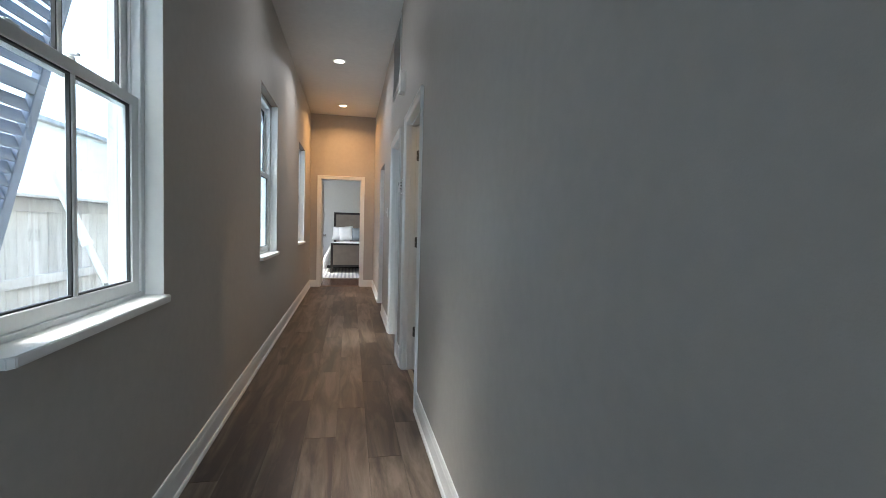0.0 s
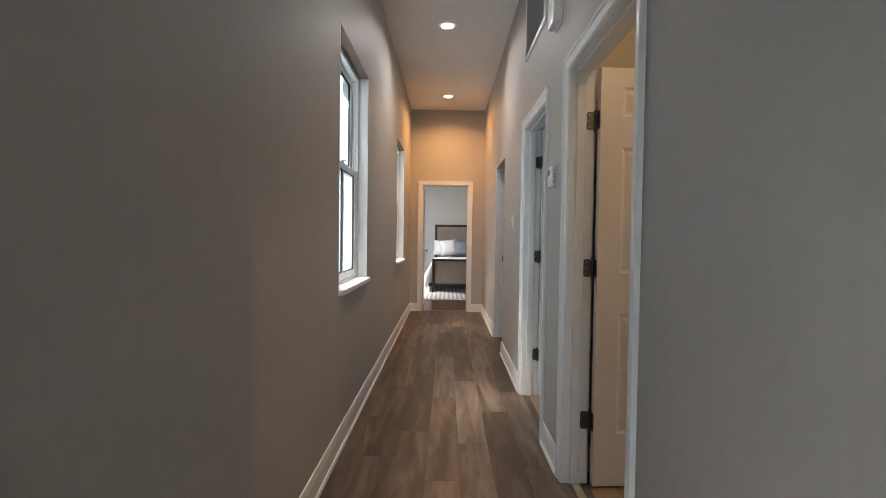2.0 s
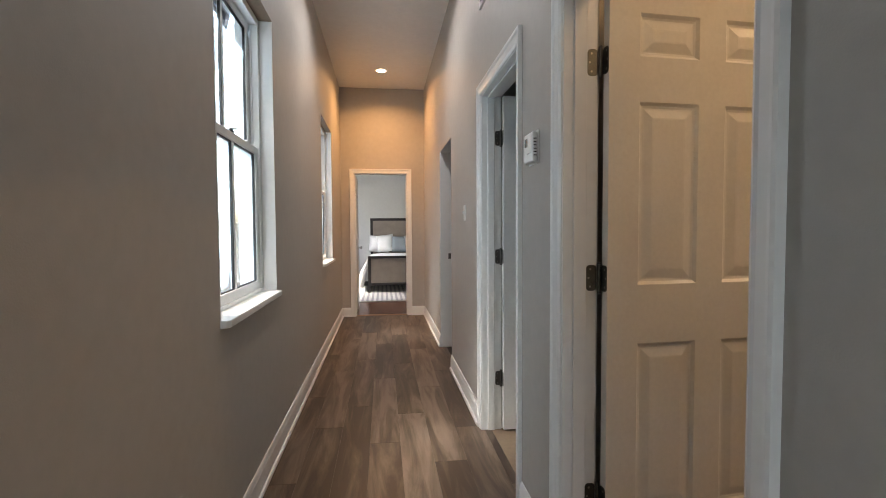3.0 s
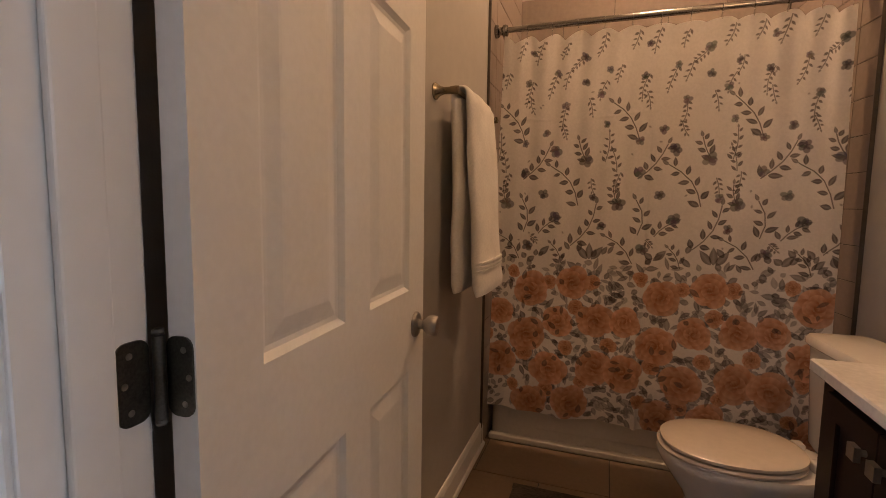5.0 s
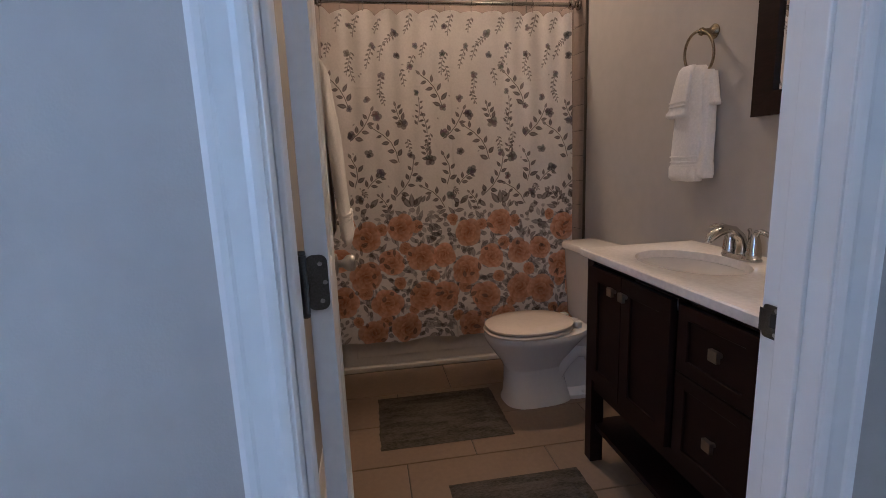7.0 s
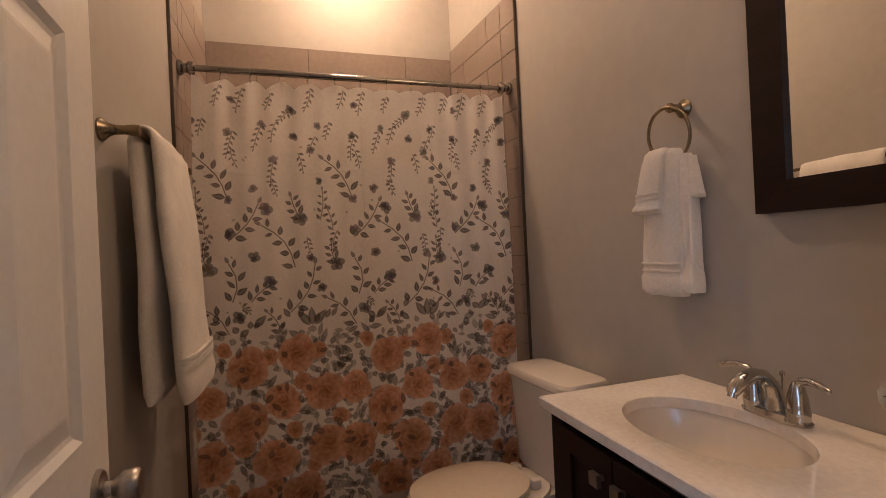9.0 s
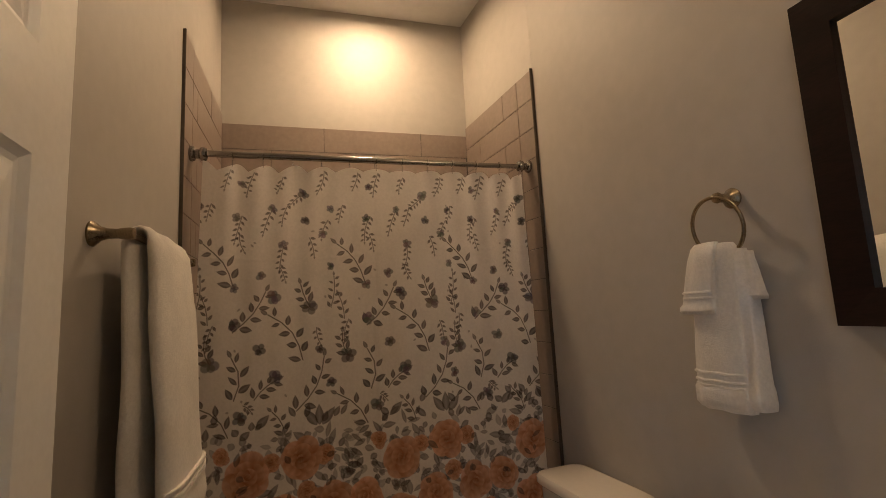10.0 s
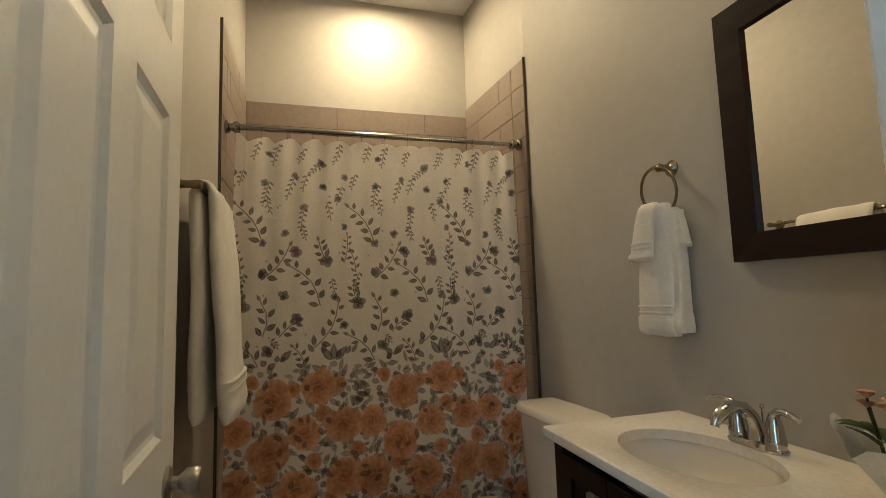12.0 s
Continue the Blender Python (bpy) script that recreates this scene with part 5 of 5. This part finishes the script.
def oval(f, z, n=64, grow=0.0):
    return [(SX + (SA * f + grow) * math.cos(2 * math.pi * k / n), SY + (SB * f + grow) * math.sin(2 * math.pi * k / n), z) for k in range(n)]


bm = bmesh.new()
rows = [rect_ring(CX0 + 0.003, CX1 - 0.003, CY0, CY1 - 0.003, CT - 0.031), rect_ring(CX0, CX1, CY0, CY1, CT - 0.028), rect_ring(CX0, CX1, CY0, CY1, CT - 0.004), rect_ring(CX0 + 0.004, CX1 - 0.004, CY0 + 0.001, CY1 - 0.004, CT),
        oval(1, CT, grow=0.006), oval(1, CT - 0.003, grow=0.001), oval(1, CT - 0.031), rect_ring(CX0 + 0.003, CX1 - 0.003, CY0, CY1 - 0.003, CT - 0.031)]
loft(bm, rows, False, False)
bmesh.ops.remove_doubles(bm, verts=bm.verts, dist=1e-6)
part("slab", bm, MARBLE, top, "", True)
sink = thing("sink_basin", "white oval porcelain undermount sink basin", "sink")
bm = bmesh.new()
prof = [(1.06, CT - 0.032), (1.02, CT - 0.033), (0.985, CT - 0.050), (0.93, CT - 0.085), (0.82, CT - 0.115), (0.62, CT - 0.138), (0.35, CT - 0.150), (0.13, CT - 0.154)]
outer = [(0.13, CT - 0.166), (0.40, CT - 0.163), (0.70, CT - 0.148), (0.92, CT - 0.120), (1.02, CT - 0.085), (1.06, CT - 0.045)]
loft(bm, [oval(f, z) for f, z in prof + outer] + [oval(1.06, CT - 0.032)], False, False)
bmesh.ops.remove_doubles(bm, verts=bm.verts, dist=1e-6)
part("basin", bm, PORCELAIN, sink, "", True)
part("drain", lathe(bmesh.new(), [(0.030, 0), (0.030, 0.003), (0.024, 0.005), (0.020, 0.001), (0.004, 0.002)], pose(SX, SY, CT - 0.157)), CHROME, sink, "chrome drain", True)

fa = thing("faucet", "polished chrome two-handle bathroom faucet with curved spout", "faucet", (0.775, 2.748, CT))
bm = bmesh.new()
loft(bm, [rounded(0, 0, 0.078, 0.027, 0, 40, 3), rounded(0, 0, 0.079, 0.028, 0.006, 40, 3), rounded(0, 0, 0.070, 0.022, 0.016, 40, 3), rounded(0, 0, 0.055, 0.014, 0.019, 40, 3)])
part("base_plate", bm, CHROME, fa, "", True)
part("spout", tube(bmesh.new(), [(0, -0.004, 0.012), (0, -0.002, 0.045), (0, 0.010, 0.075), (0, 0.035, 0.098), (0, 0.065, 0.104), (0, 0.095, 0.097), (0, 0.118, 0.082), (0, 0.126, 0.070)], [0.024, 0.019, 0.017, 0.0165, 0.0165, 0.017, 0.0165, 0.012], 18), CHROME, fa, "", True)
part("aerator", rod(bmesh.new(), (0, 0.122, 0.076), (0, 0.128, 0.062), 0.010, 14), CHROME, fa, "", True)
part("lift_rod", lathe(bmesh.new(), [(0.003, 0.01), (0.003, 0.088), (0.0065, 0.093), (0.0065, 0.100), (0.002, 0.103)], pose(0, -0.026, 0), 12), CHROME, fa, "", True)
for x, s in ((-0.052, -1), (0.052, 1)):
    hd2 = part("handle_body", lathe(bmesh.new(), [(0.023, 0.010), (0.024, 0.030), (0.0225, 0.034), (0.022, 0.037), (0.020, 0.060), (0.014, 0.082), (0.009, 0.094)], pose(x, 0, 0), 22), CHROME, fa, "", True)
    part("lever", tube(bmesh.new(), [(x, 0, 0.082), (x + s * 0.012, 0.002, 0.098), (x + s * 0.035, 0.010, 0.104), (x + s * 0.060, 0.016, 0.101), (x + s * 0.078, 0.018, 0.094)], [0.010, 0.010, 0.0085, 0.008, 0.006], 12), CHROME, hd2, "", True)

# framed mirror
mi = thing("wall_mirror", "rectangular wall mirror in a wide dark wooden frame", "mirror")
MX0, MX1, MZ0, MZ1, MW = 0.250, 0.851, 1.386, 2.112, 0.076
my0, my1 = SOUTH + 0.002, SOUTH + 0.030


def mitred(bm, a, b, ia, ib):
    """Frame member between outer corners a, b and inner corners ia, ib in the wall's plane."""
    def pt(q, y):
        return (q[0], y, q[1])
    loft(bm, [[pt(a, my0), pt(b, my0), pt(b, my1), pt(a, my1)], [pt(ia, my0), pt(ib, my0), pt(ib, my1 - 0.006), pt(ia, my1 - 0.006)]])
    return bm


o = [(MX0, MZ0), (MX1, MZ0), (MX1, MZ1), (MX0, MZ1)]
i4 = [(MX0 + MW, MZ0 + MW), (MX1 - MW, MZ0 + MW), (MX1 - MW, MZ1 - MW), (MX0 + MW, MZ1 - MW)]
for k in range(4):
    part("frame_member", mitred(bmesh.new(), o[k], o[(k + 1) % 4], i4[k], i4[(k + 1) % 4]), ESPRESSO, mi)
part("glass", box(bmesh.new(), MX0 + MW - 0.004, MX1 - MW + 0.004, my0 + 0.004, my0 + 0.010, MZ0 + MW - 0.004, MZ1 - MW + 0.004), MIRROR, mi, "silvered mirror glass")

# lamp bar over the mirror
vl = thing("vanity_light", "metal bar light with glowing shades above the mirror", "wall light", (0.56, SOUTH, 2.50))
part("back_plate", box(bmesh.new(), -0.28, 0.28, 0.001, 0.025, -0.035, 0.035, 0.006, 2), NICKEL, vl)
SHADE = glowing("frosted_shade", (1.0, 0.78, 0.5), 0.5)
for x in (-0.2, 0, 0.2):
    part("arm", tube(bmesh.new(), [(x, 0.02, 0), (x, 0.08, 0.01), (x, 0.10, 0.045)], 0.008, 10), NICKEL, vl, "", True)
    part("shade", lathe(bmesh.new(), [(0.025, 0.04), (0.045, 0.06), (0.062, 0.15), (0.058, 0.15), (0.040, 0.065), (0.012, 0.05)], pose(x, 0.10, 0)), SHADE, vl, "", True)

# bouquet
PAPER = material("white_tissue_paper", (0.72, 0.70, 0.66), 0.7, var=0.08, scale=12, bump=0.3, bump_scale=40)
LEAFM = material("green_leaf", (0.05, 0.085, 0.03), 0.5, var=0.3, scale=20, rnd=0.5, isle=True)
PETAL = material("pale_pink_petal", (0.66, 0.42, 0.33), 0.6, var=0.15, scale=30, rnd=0.4, isle=True)
bq = thing("flower_bouquet", "paper-wrapped bouquet of pink flowers and green leaves on the vanity", "bouquet", (0.408, 2.840, CT))
bm = bmesh.new()
rings = []
for k in range(9):
    f = k / 8
    rings.append([((0.018 + 0.075 * f ** 1.3) * math.cos(a) * (1 + 0.10 * f * math.sin(5 * a)), (0.018 + 0.065 * f ** 1.3) * math.sin(a), 0.001 + 0.125 * f + 0.022 * f * math.sin(3 * a + 0.8) + 0.008 * f * math.sin(9 * a)) for a in (2 * math.pi * i / 40 for i in range(40))])
loft(bm, rings, True, False)
part("paper_wrap", bm, PAPER, bq, "crumpled white tissue paper", True)


def leaf_shape(bm, base, way, length, width, droop):
    way = Vector(way).normalized()
    side = way.cross(Vector((0, 0, 1))).normalized()
    rows2 = []
    for k in range(6):
        f = k / 5
        mid = Vector(base) + way * length * f + Vector((0, 0, -droop * f * f))
        wv = width * math.sin(math.pi * min(f * 0.92 + 0.05, 1)) / 2
        rows2.append([mid - side * wv + Vector((0, 0, wv * 0.35)), mid, mid + side * wv + Vector((0, 0, wv * 0.35))])
    vs = [[bm.verts.new(q) for q in r2] for r2 in rows2]
    for a, c in zip(vs, vs[1:]):
        for k in (0, 1):
            bm.faces.new((a[k], a[k + 1], c[k + 1], c[k]))


for k in range(16):
    a = k * 2.4
    bm = bmesh.new()
    leaf_shape(bm, (0.035 * math.cos(a), 0.03 * math.sin(a), 0.11 + 0.04 * random.random()), (math.cos(a), math.sin(a), random.uniform(0.3, 1.2)), random.uniform(0.05, 0.085), 0.028, 0.02)
    part("leaf", bm, LEAFM, bq, "", True)
for k in range(7):
    a, rr = k * 2.1, (0.015 if k == 0 else 0.045)
    c0 = Vector((rr * math.cos(a), rr * math.sin(a), 0.165 + 0.03 * random.random()))
    bm = bmesh.new()
    for q in range(12):
        b2 = q * 2.4
        leaf_shape(bm, c0, (math.cos(b2), math.sin(b2), 0.5 + q * 0.16), 0.026 - q * 0.0008, 0.020, 0.004)
    fl = part("flower", bm, PETAL, bq, "pale pink flower", True)
    part("stem", tube(bmesh.new(), [(0.2 * c0.x, 0.2 * c0.y, 0.01), c0], 0.002, 6), LEAFM, bq)

# rugs
def rug(name, x0, x1, y0, y1, label):
    bm = bmesh.new()
    nx, ny = 64, 80
    g = [[None] * (ny + 1) for _ in range(nx + 1)]
    for i in range(nx + 1):
        for j in range(ny + 1):
            fx, fy = i / nx, j / ny
            edge = min(fx, 1 - fx, fy, 1 - fy)
            rim = min(fx * (x1 - x0), (1 - fx) * (x1 - x0), fy * (y1 - y0), (1 - fy) * (y1 - y0))
            z = 0.003 + 0.013 * min(edge * 14, 1) - 0.007 * math.exp(-((rim - 0.055) / 0.009) ** 2) + 0.004 * noise.noise(Vector((i * 0.9, j * 0.35, x0))) * min(edge * 14, 1)
            g[i][j] = bm.verts.new((x0 + (x1 - x0) * fx, y0 + (y1 - y0) * fy + 0.006 * noise.noise(Vector((i * 0.3, 7, x0))), z))
    for i in range(nx):
        for j in range(ny):
            bm.faces.new((g[i][j], g[i + 1][j], g[i + 1][j + 1], g[i][j + 1]))
    edges = bm.edges[:]
    ext = bmesh.ops.extrude_edge_only(bm, edges=[ed for ed in edges if ed.is_boundary])
    for v2 in (q for q in ext["geom"] if isinstance(q, bmesh.types.BMVert)):
        v2.co.z = 0.0005
    r2 = thing(name, label, "rug")
    part("mat_surface", bm, MATWOOL, r2, "", True)


rug("bath_mat", 1.34, 1.82, 3.375, 4.003, "grey-brown textured bath mat on the tiles before the tub")
rug("bath_runner", 0.42, 1.05, 3.20, 3.742, "grey-brown textured bath mat beside the vanity")

# ---- bedroom ----
BEDWOOD = material("dark_brown_bed_wood", (0.018, 0.012, 0.010), 0.35, var=0.3, scale=4)
LINEN = material("taupe_upholstery", (0.26, 0.22, 0.185), 0.9, var=0.08, scale=8, bump=0.4, bump_scale=300)
SHEET = material("white_bedding", (0.70, 0.70, 0.70), 0.85, var=0.04, scale=4, bump=0.2, bump_scale=80)
BLUEP = material("blue_grey_cushion", (0.22, 0.25, 0.28), 0.9, var=0.08, scale=8, bump=0.3, bump_scale=200)
BX0, BX1, BY0, BY1 = -0.915, 0.75, 11.95, 14.12
bed = thing("bed", "dark wooden panel bed with taupe upholstered head and footboard", "bed")
for x in (BX0, BX1 - 0.06):
    part("foot_post", box(bmesh.new(), x, x + 0.06, BY0, BY0 + 0.06, 0.016, 0.745, 0.004, 2), BEDWOOD, bed)
    part("head_post", box(bmesh.new(), x, x + 0.06, BY1 - 0.06, BY1, 0.016, 1.55, 0.004, 2), BEDWOOD, bed)
for z0, z1 in ((0.70, 0.745), (0.16, 0.21)):
    part("foot_rail", box(bmesh.new(), BX0 + 0.06, BX1 - 0.06, BY0 + 0.005, BY0 + 0.055, z0, z1, 0.004, 2), BEDWOOD, bed)
part("foot_panel", box(bmesh.new(), BX0 + 0.06, BX1 - 0.06, BY0 + 0.012, BY0 + 0.048, 0.21, 0.70, 0.008, 3), LINEN, bed, "taupe upholstered panel")
part("head_panel", box(bmesh.new(), BX0 + 0.06, BX1 - 0.06, BY1 - 0.05, BY1 - 0.012, 0.5, 1.49, 0.008, 3), LINEN, bed, "taupe upholstered panel")
part("head_rail", box(bmesh.new(), BX0 + 0.06, BX1 - 0.06, BY1 - 0.058, BY1 - 0.004, 1.49, 1.55, 0.004, 2), BEDWOOD, bed)
for x in (BX0 + 0.01, BX1 - 0.04):
    part("side_rail", box(bmesh.new(), x, x + 0.03, BY0 + 0.06, BY1 - 0.06, 0.20, 0.36, 0.004, 1), BEDWOOD, bed)
part("mattress", box(bmesh.new(), BX0 + 0.05, BX1 - 0.05, BY0 + 0.07, BY1 - 0.065, 0.36, 0.68, 0.04, 4), SHEET, bed, "", True)
dv = thing("duvet", "white rumpled duvet hanging over the bed's side", "bedding")
bm = bmesh.new()
rings = []
for k in range(30):
    y = BY0 + 0.10 + k / 29 * 1.35
    fl = 0.05 * math.sin(k * 1.1) + 0.03 * math.sin(k * 2.3)
    pts = [(BX0 - 0.20 + fl, 0.13), (BX0 - 0.13 + fl * 0.6, 0.38), (BX0 - 0.04 + fl * 0.2, 0.60), (BX0 + 0.03, 0.715), (BX0 + 0.25, 0.735 + fl * 0.2), (0, 0.74), (BX1 - 0.2, 0.735), (BX1 + 0.02, 0.71), (BX1 + 0.14, 0.3)]
    back_pts = [(x - 0.0, z - 0.035) for x, z in pts[::-1]]
    rings.append([(x, y, z) for x, z in pts] + [(x + (0.035 if x < BX0 + 0.1 else 0), y, z) for x, z in back_pts])
loft(bm, rings)
part("cover", bm, SHEET, dv, "", True)


def pillow(x, y, z, w, h, t, mat, label, lean=-18, roll=0):
    bm, rings = bmesh.new(), []
    n = 14
    for k in range(-n, n + 1):
        f = k / n
        half = t / 2 * (1 - abs(f) ** 3) ** 0.5 if abs(f) < 1 else 0.004
        ww = w / 2 * (1 - 0.06 * (1 - f * f))
        rings.append([(px, py * max(half, 0.004) / 0.5 * 0.5 * 2, f * h / 2 * (1 - 0.05 * (1 - min(1, abs(px / ww)) ** 2))) for px, py in ((ww * math.copysign(abs(math.cos(a)) ** 0.7, math.cos(a)), math.sin(a)) for a in (2 * math.pi * i / 24 for i in range(24)))])
    loft(bm, rings)
    p2 = thing("pillow", label, "pillow", (0, 0, 0), 0, "pillows on the bed")
    p2.matrix_world = pose(x, y, z, lean, roll, 0)
    part("cushion", bm, mat, p2, "", True)


pillow(-0.70, 13.92, 0.93, 0.50, 0.40, 0.14, SHEET, "white pillow propped against the headboard", -14, 4)
pillow(0.42, 13.92, 0.93, 0.50, 0.40, 0.14, SHEET, "white pillow propped against the headboard", -14, -3)
pillow(-0.56, 13.70, 0.95, 0.40, 0.42, 0.13, SHEET, "white square pillow leaning on others", -20, -6)
pillow(-0.22, 13.62, 0.93, 0.38, 0.38, 0.13, BLUEP, "blue-grey cushion leaning on white pillows", -20, 2)
pillow(0.10, 13.52, 0.95, 0.42, 0.42, 0.14, material("silver_cushion", (0.30, 0.31, 0.31), 0.8, var=0.1), "silver-grey cushion leaning on white pillows", -20, -6)

RUGM = material("cream_rug", (0.66, 0.65, 0.62), 0.95, var=0.08, scale=8, bump=0.6, bump_scale=200)
RUGD = material("grey_rug_stripe", (0.36, 0.36, 0.36), 0.95, var=0.1, scale=8, bump=0.6, bump_scale=200)
rg = thing("area_rug", "cream area rug with grey ribbed stripes under the bed", "rug")
part("field", box(bmesh.new(), -1.75, 1.6, 10.86, 13.2, 0.001, 0.013, 0.004, 2), RUGM, rg)
for k in range(38):
    x = -1.70 + k * 0.087
    part("stripe", box(bmesh.new(), x, x + 0.04, 10.90, 13.15, 0.0135, 0.0158, 0.001, 1), RUGD, rg)
ns = thing("nightstand", "dark wooden nightstand beside the bed", "nightstand", (-1.42, 13.2, 0))
part("body", box(bmesh.new(), -0.24, 0.24, -0.2, 0.2, 0.15, 0.58, 0.005, 2), BEDWOOD, ns)
part("top", box(bmesh.new(), -0.26, 0.26, -0.22, 0.22, 0.58, 0.61, 0.005, 2), BEDWOOD, ns)
for x in (-0.2, 0.2):
    for y in (-0.16, 0.16):
        part("leg", box(bmesh.new(), x - 0.02, x + 0.02, y - 0.02, y + 0.02, 0.016, 0.15, 0.002, 1), BEDWOOD, ns)
part("drawer", box(bmesh.new(), -0.21, 0.21, -0.212, -0.2, 0.36, 0.55, 0.003, 1), BEDWOOD, ns)

# ---- floor and wall pieces ----
def slab_mesh(name, w, d, h, mat, bevel=0.0008):
    return mesh_of(name, box(bmesh.new(), 0, w, 0, d, -h, 0, bevel, 1), mat)


def lay(parent, name, x0, x1, y0, y1, across, along, gap, z, h, mat, stagger, cache):
    """Boards along y in columns of given width, joints staggered, clipped to the field."""
    col, x = 0, x0
    while x < x1 - 0.004:
        w = min(across, x1 - x)
        y = y0 - along * stagger(col)
        while y < y1 - 0.004:
            a, c = max(y, y0), min(y + along, y1)
            if c - a > 0.02:
                key = (round(w, 3), round(c - a, 3))
                if key not in cache:
                    cache[key] = slab_mesh(name, w - gap, c - a - gap, h, mat)
                ob = new(name, cache[key])
                ob.parent, ob.location = parent, (x + gap / 2, a + gap / 2, z + random.uniform(-0.0003, 0.0003))
            y += along
        x += across
        col += 1


offs = [0.15, 0.62, 0.34, 0.83, 0.48, 0.05, 0.70, 0.27]
lay(floor_hall, "plank", LEFT - 0.02, RIGHT + 0.06, START, END + 0.03, 0.178, 1.22, 0.0005, 0.0, 0.005, PLANK, lambda c: offs[c % 8], {})
lay(floor_bed, "floorboard", -1.75, 0.95, END + 0.09, 11.6, 0.085, 1.1, 0.0015, 0.0, 0.005, REDWOOD, lambda c: offs[(c * 3) % 8], {})
# bathroom tiles lie long side across the room, in courses from the door
tcache = {}
course = -1
x = 0.905 - 0.32 * 3
while x < TX - 0.02:
    x0, x1 = max(x, WALL - 0.03 + 0.032), min(x + 0.32, TX - 0.03)
    joint = 3.584 if round((x - 1.225) / 0.32) % 2 == 0 else 3.274
    y = joint - 0.62 * 3
    while y < NORTH:
        a, c = max(y, SOUTH), min(y + 0.62, NORTH)
        if c - a > 0.02 and x1 - x0 > 0.02:
            key = (round(x1 - x0, 3), round(c - a, 3))
            if key not in tcache:
                tcache[key] = slab_mesh("tile", key[0] - 0.005, key[1] - 0.005, 0.006, TILE, 0.0015)
            ob = new("tile", tcache[key])
            ob.parent, ob.location = floor_bath, (x0 + 0.0025, a + 0.0025, 0.001 + random.uniform(-0.0004, 0.0004))
        y += 0.62
    x += 0.32
side_floor = structure("floor_side_room", box(bmesh.new(), 0.061, 2.2, 4.645, 6.0, -0.006, -0.001), TILE, "plain tan tiled floor of a side room", "floor")
# threshold strip at the bathroom door
structure("trim", box(bmesh.new(), 0.045, 0.085, DOORS[0][0] + 0.009, DOORS[0][1] - 0.009, -0.003, 0.005, 0.002, 2), material("tan_threshold", (0.33, 0.27, 0.2), 0.4), "tan threshold strip between planks and tiles", "threshold")

# tub surround
TOP_BACK, TOP_SIDE = 2.600, 2.655
CH, TL, TT = 0.152, 0.605, 0.009


def surround(name, label, origin, way, length, top, z0, first, edge0=0.0, edge1=0.0):
    """Running-bond wall tiles on a plane from origin along way (unit, horizontal); the face looks to way turned left.
    edge0, edge1: width of a column of narrow tiles at either end."""
    wayv = Vector((way[0], way[1], 0)).normalized()
    ang = math.atan2(wayv.y, wayv.x)
    base = tagged(new(name), label, "tile surround", kind="structure")
    base.matrix_world = pose(origin[0], origin[1], 0, 0, 0, math.degrees(ang))
    part("grout", box(bmesh.new(), 0, length, 0.0005, TT - 0.003, z0, top - 0.001), GROUT, base)
    cache, row, z = {}, 0, top

    def put(a, c, zb, z):
        if c - a > 0.015:
            key = (round(c - a, 3), round(z - zb, 3))
            if key not in cache:
                cache[key] = mesh_of("tile", box(bmesh.new(), 0, key[0] - 0.0035, 0.001, TT, 0, key[1] - 0.0035, 0.0012, 1), WALLTILE)
            ob = new("tile", cache[key])
            ob.parent, ob.location = base, (a + 0.0017, random.uniform(0, 0.0005), zb + 0.0017)

    while z > z0 + 0.02:
        zb = max(z - CH, z0)
        if edge0:
            put(0, edge0, zb, z)
        if edge1:
            put(length - edge1, length, zb, z)
        x = first - TL * (2 + 0.5 * (row % 2))
        while x < length - edge1:
            put(max(x, edge0), min(x + TL, length - edge1), zb, z)
            x += TL
        z, row = zb, row + 1
    return base


surround("tile_back", "taupe running-bond wall tiles above the tub", (BACK, SKEW1[1] + TT), (0, 1), NORTH - TT - SKEW1[1] - TT, TOP_BACK, TZ, 0.31)
skew = Vector((SKEW1[0] - SKEW0[0], SKEW1[1] - SKEW0[1]))
surround("tile_south", "taupe wall tiles on the tub's end wall", SKEW0, (skew.x, skew.y), skew.length, TOP_SIDE, 0.0, 0.30, 0.145)
surround("tile_north", "taupe wall tiles on the tub's end wall", (BACK, NORTH), (-1, 0), BACK - 2.095, TOP_SIDE, 0.0, 0.30, 0.0, 0.145)
EDGE = material("dark_metal_tile_edge", (0.10, 0.085, 0.07), 0.35, 0.6)
structure("trim", box(bmesh.new(), SKEW0[0] - 0.006, SKEW0[0], SOUTH, SOUTH + 0.016, 0, TOP_SIDE + 0.003, 0.001, 1), EDGE, "dark metal tile edge strip", "trim")
structure("trim", box(bmesh.new(), 2.089, 2.095, NORTH - 0.013, NORTH, 0, TOP_SIDE + 0.003, 0.001, 1), EDGE, "dark metal tile edge strip", "trim")
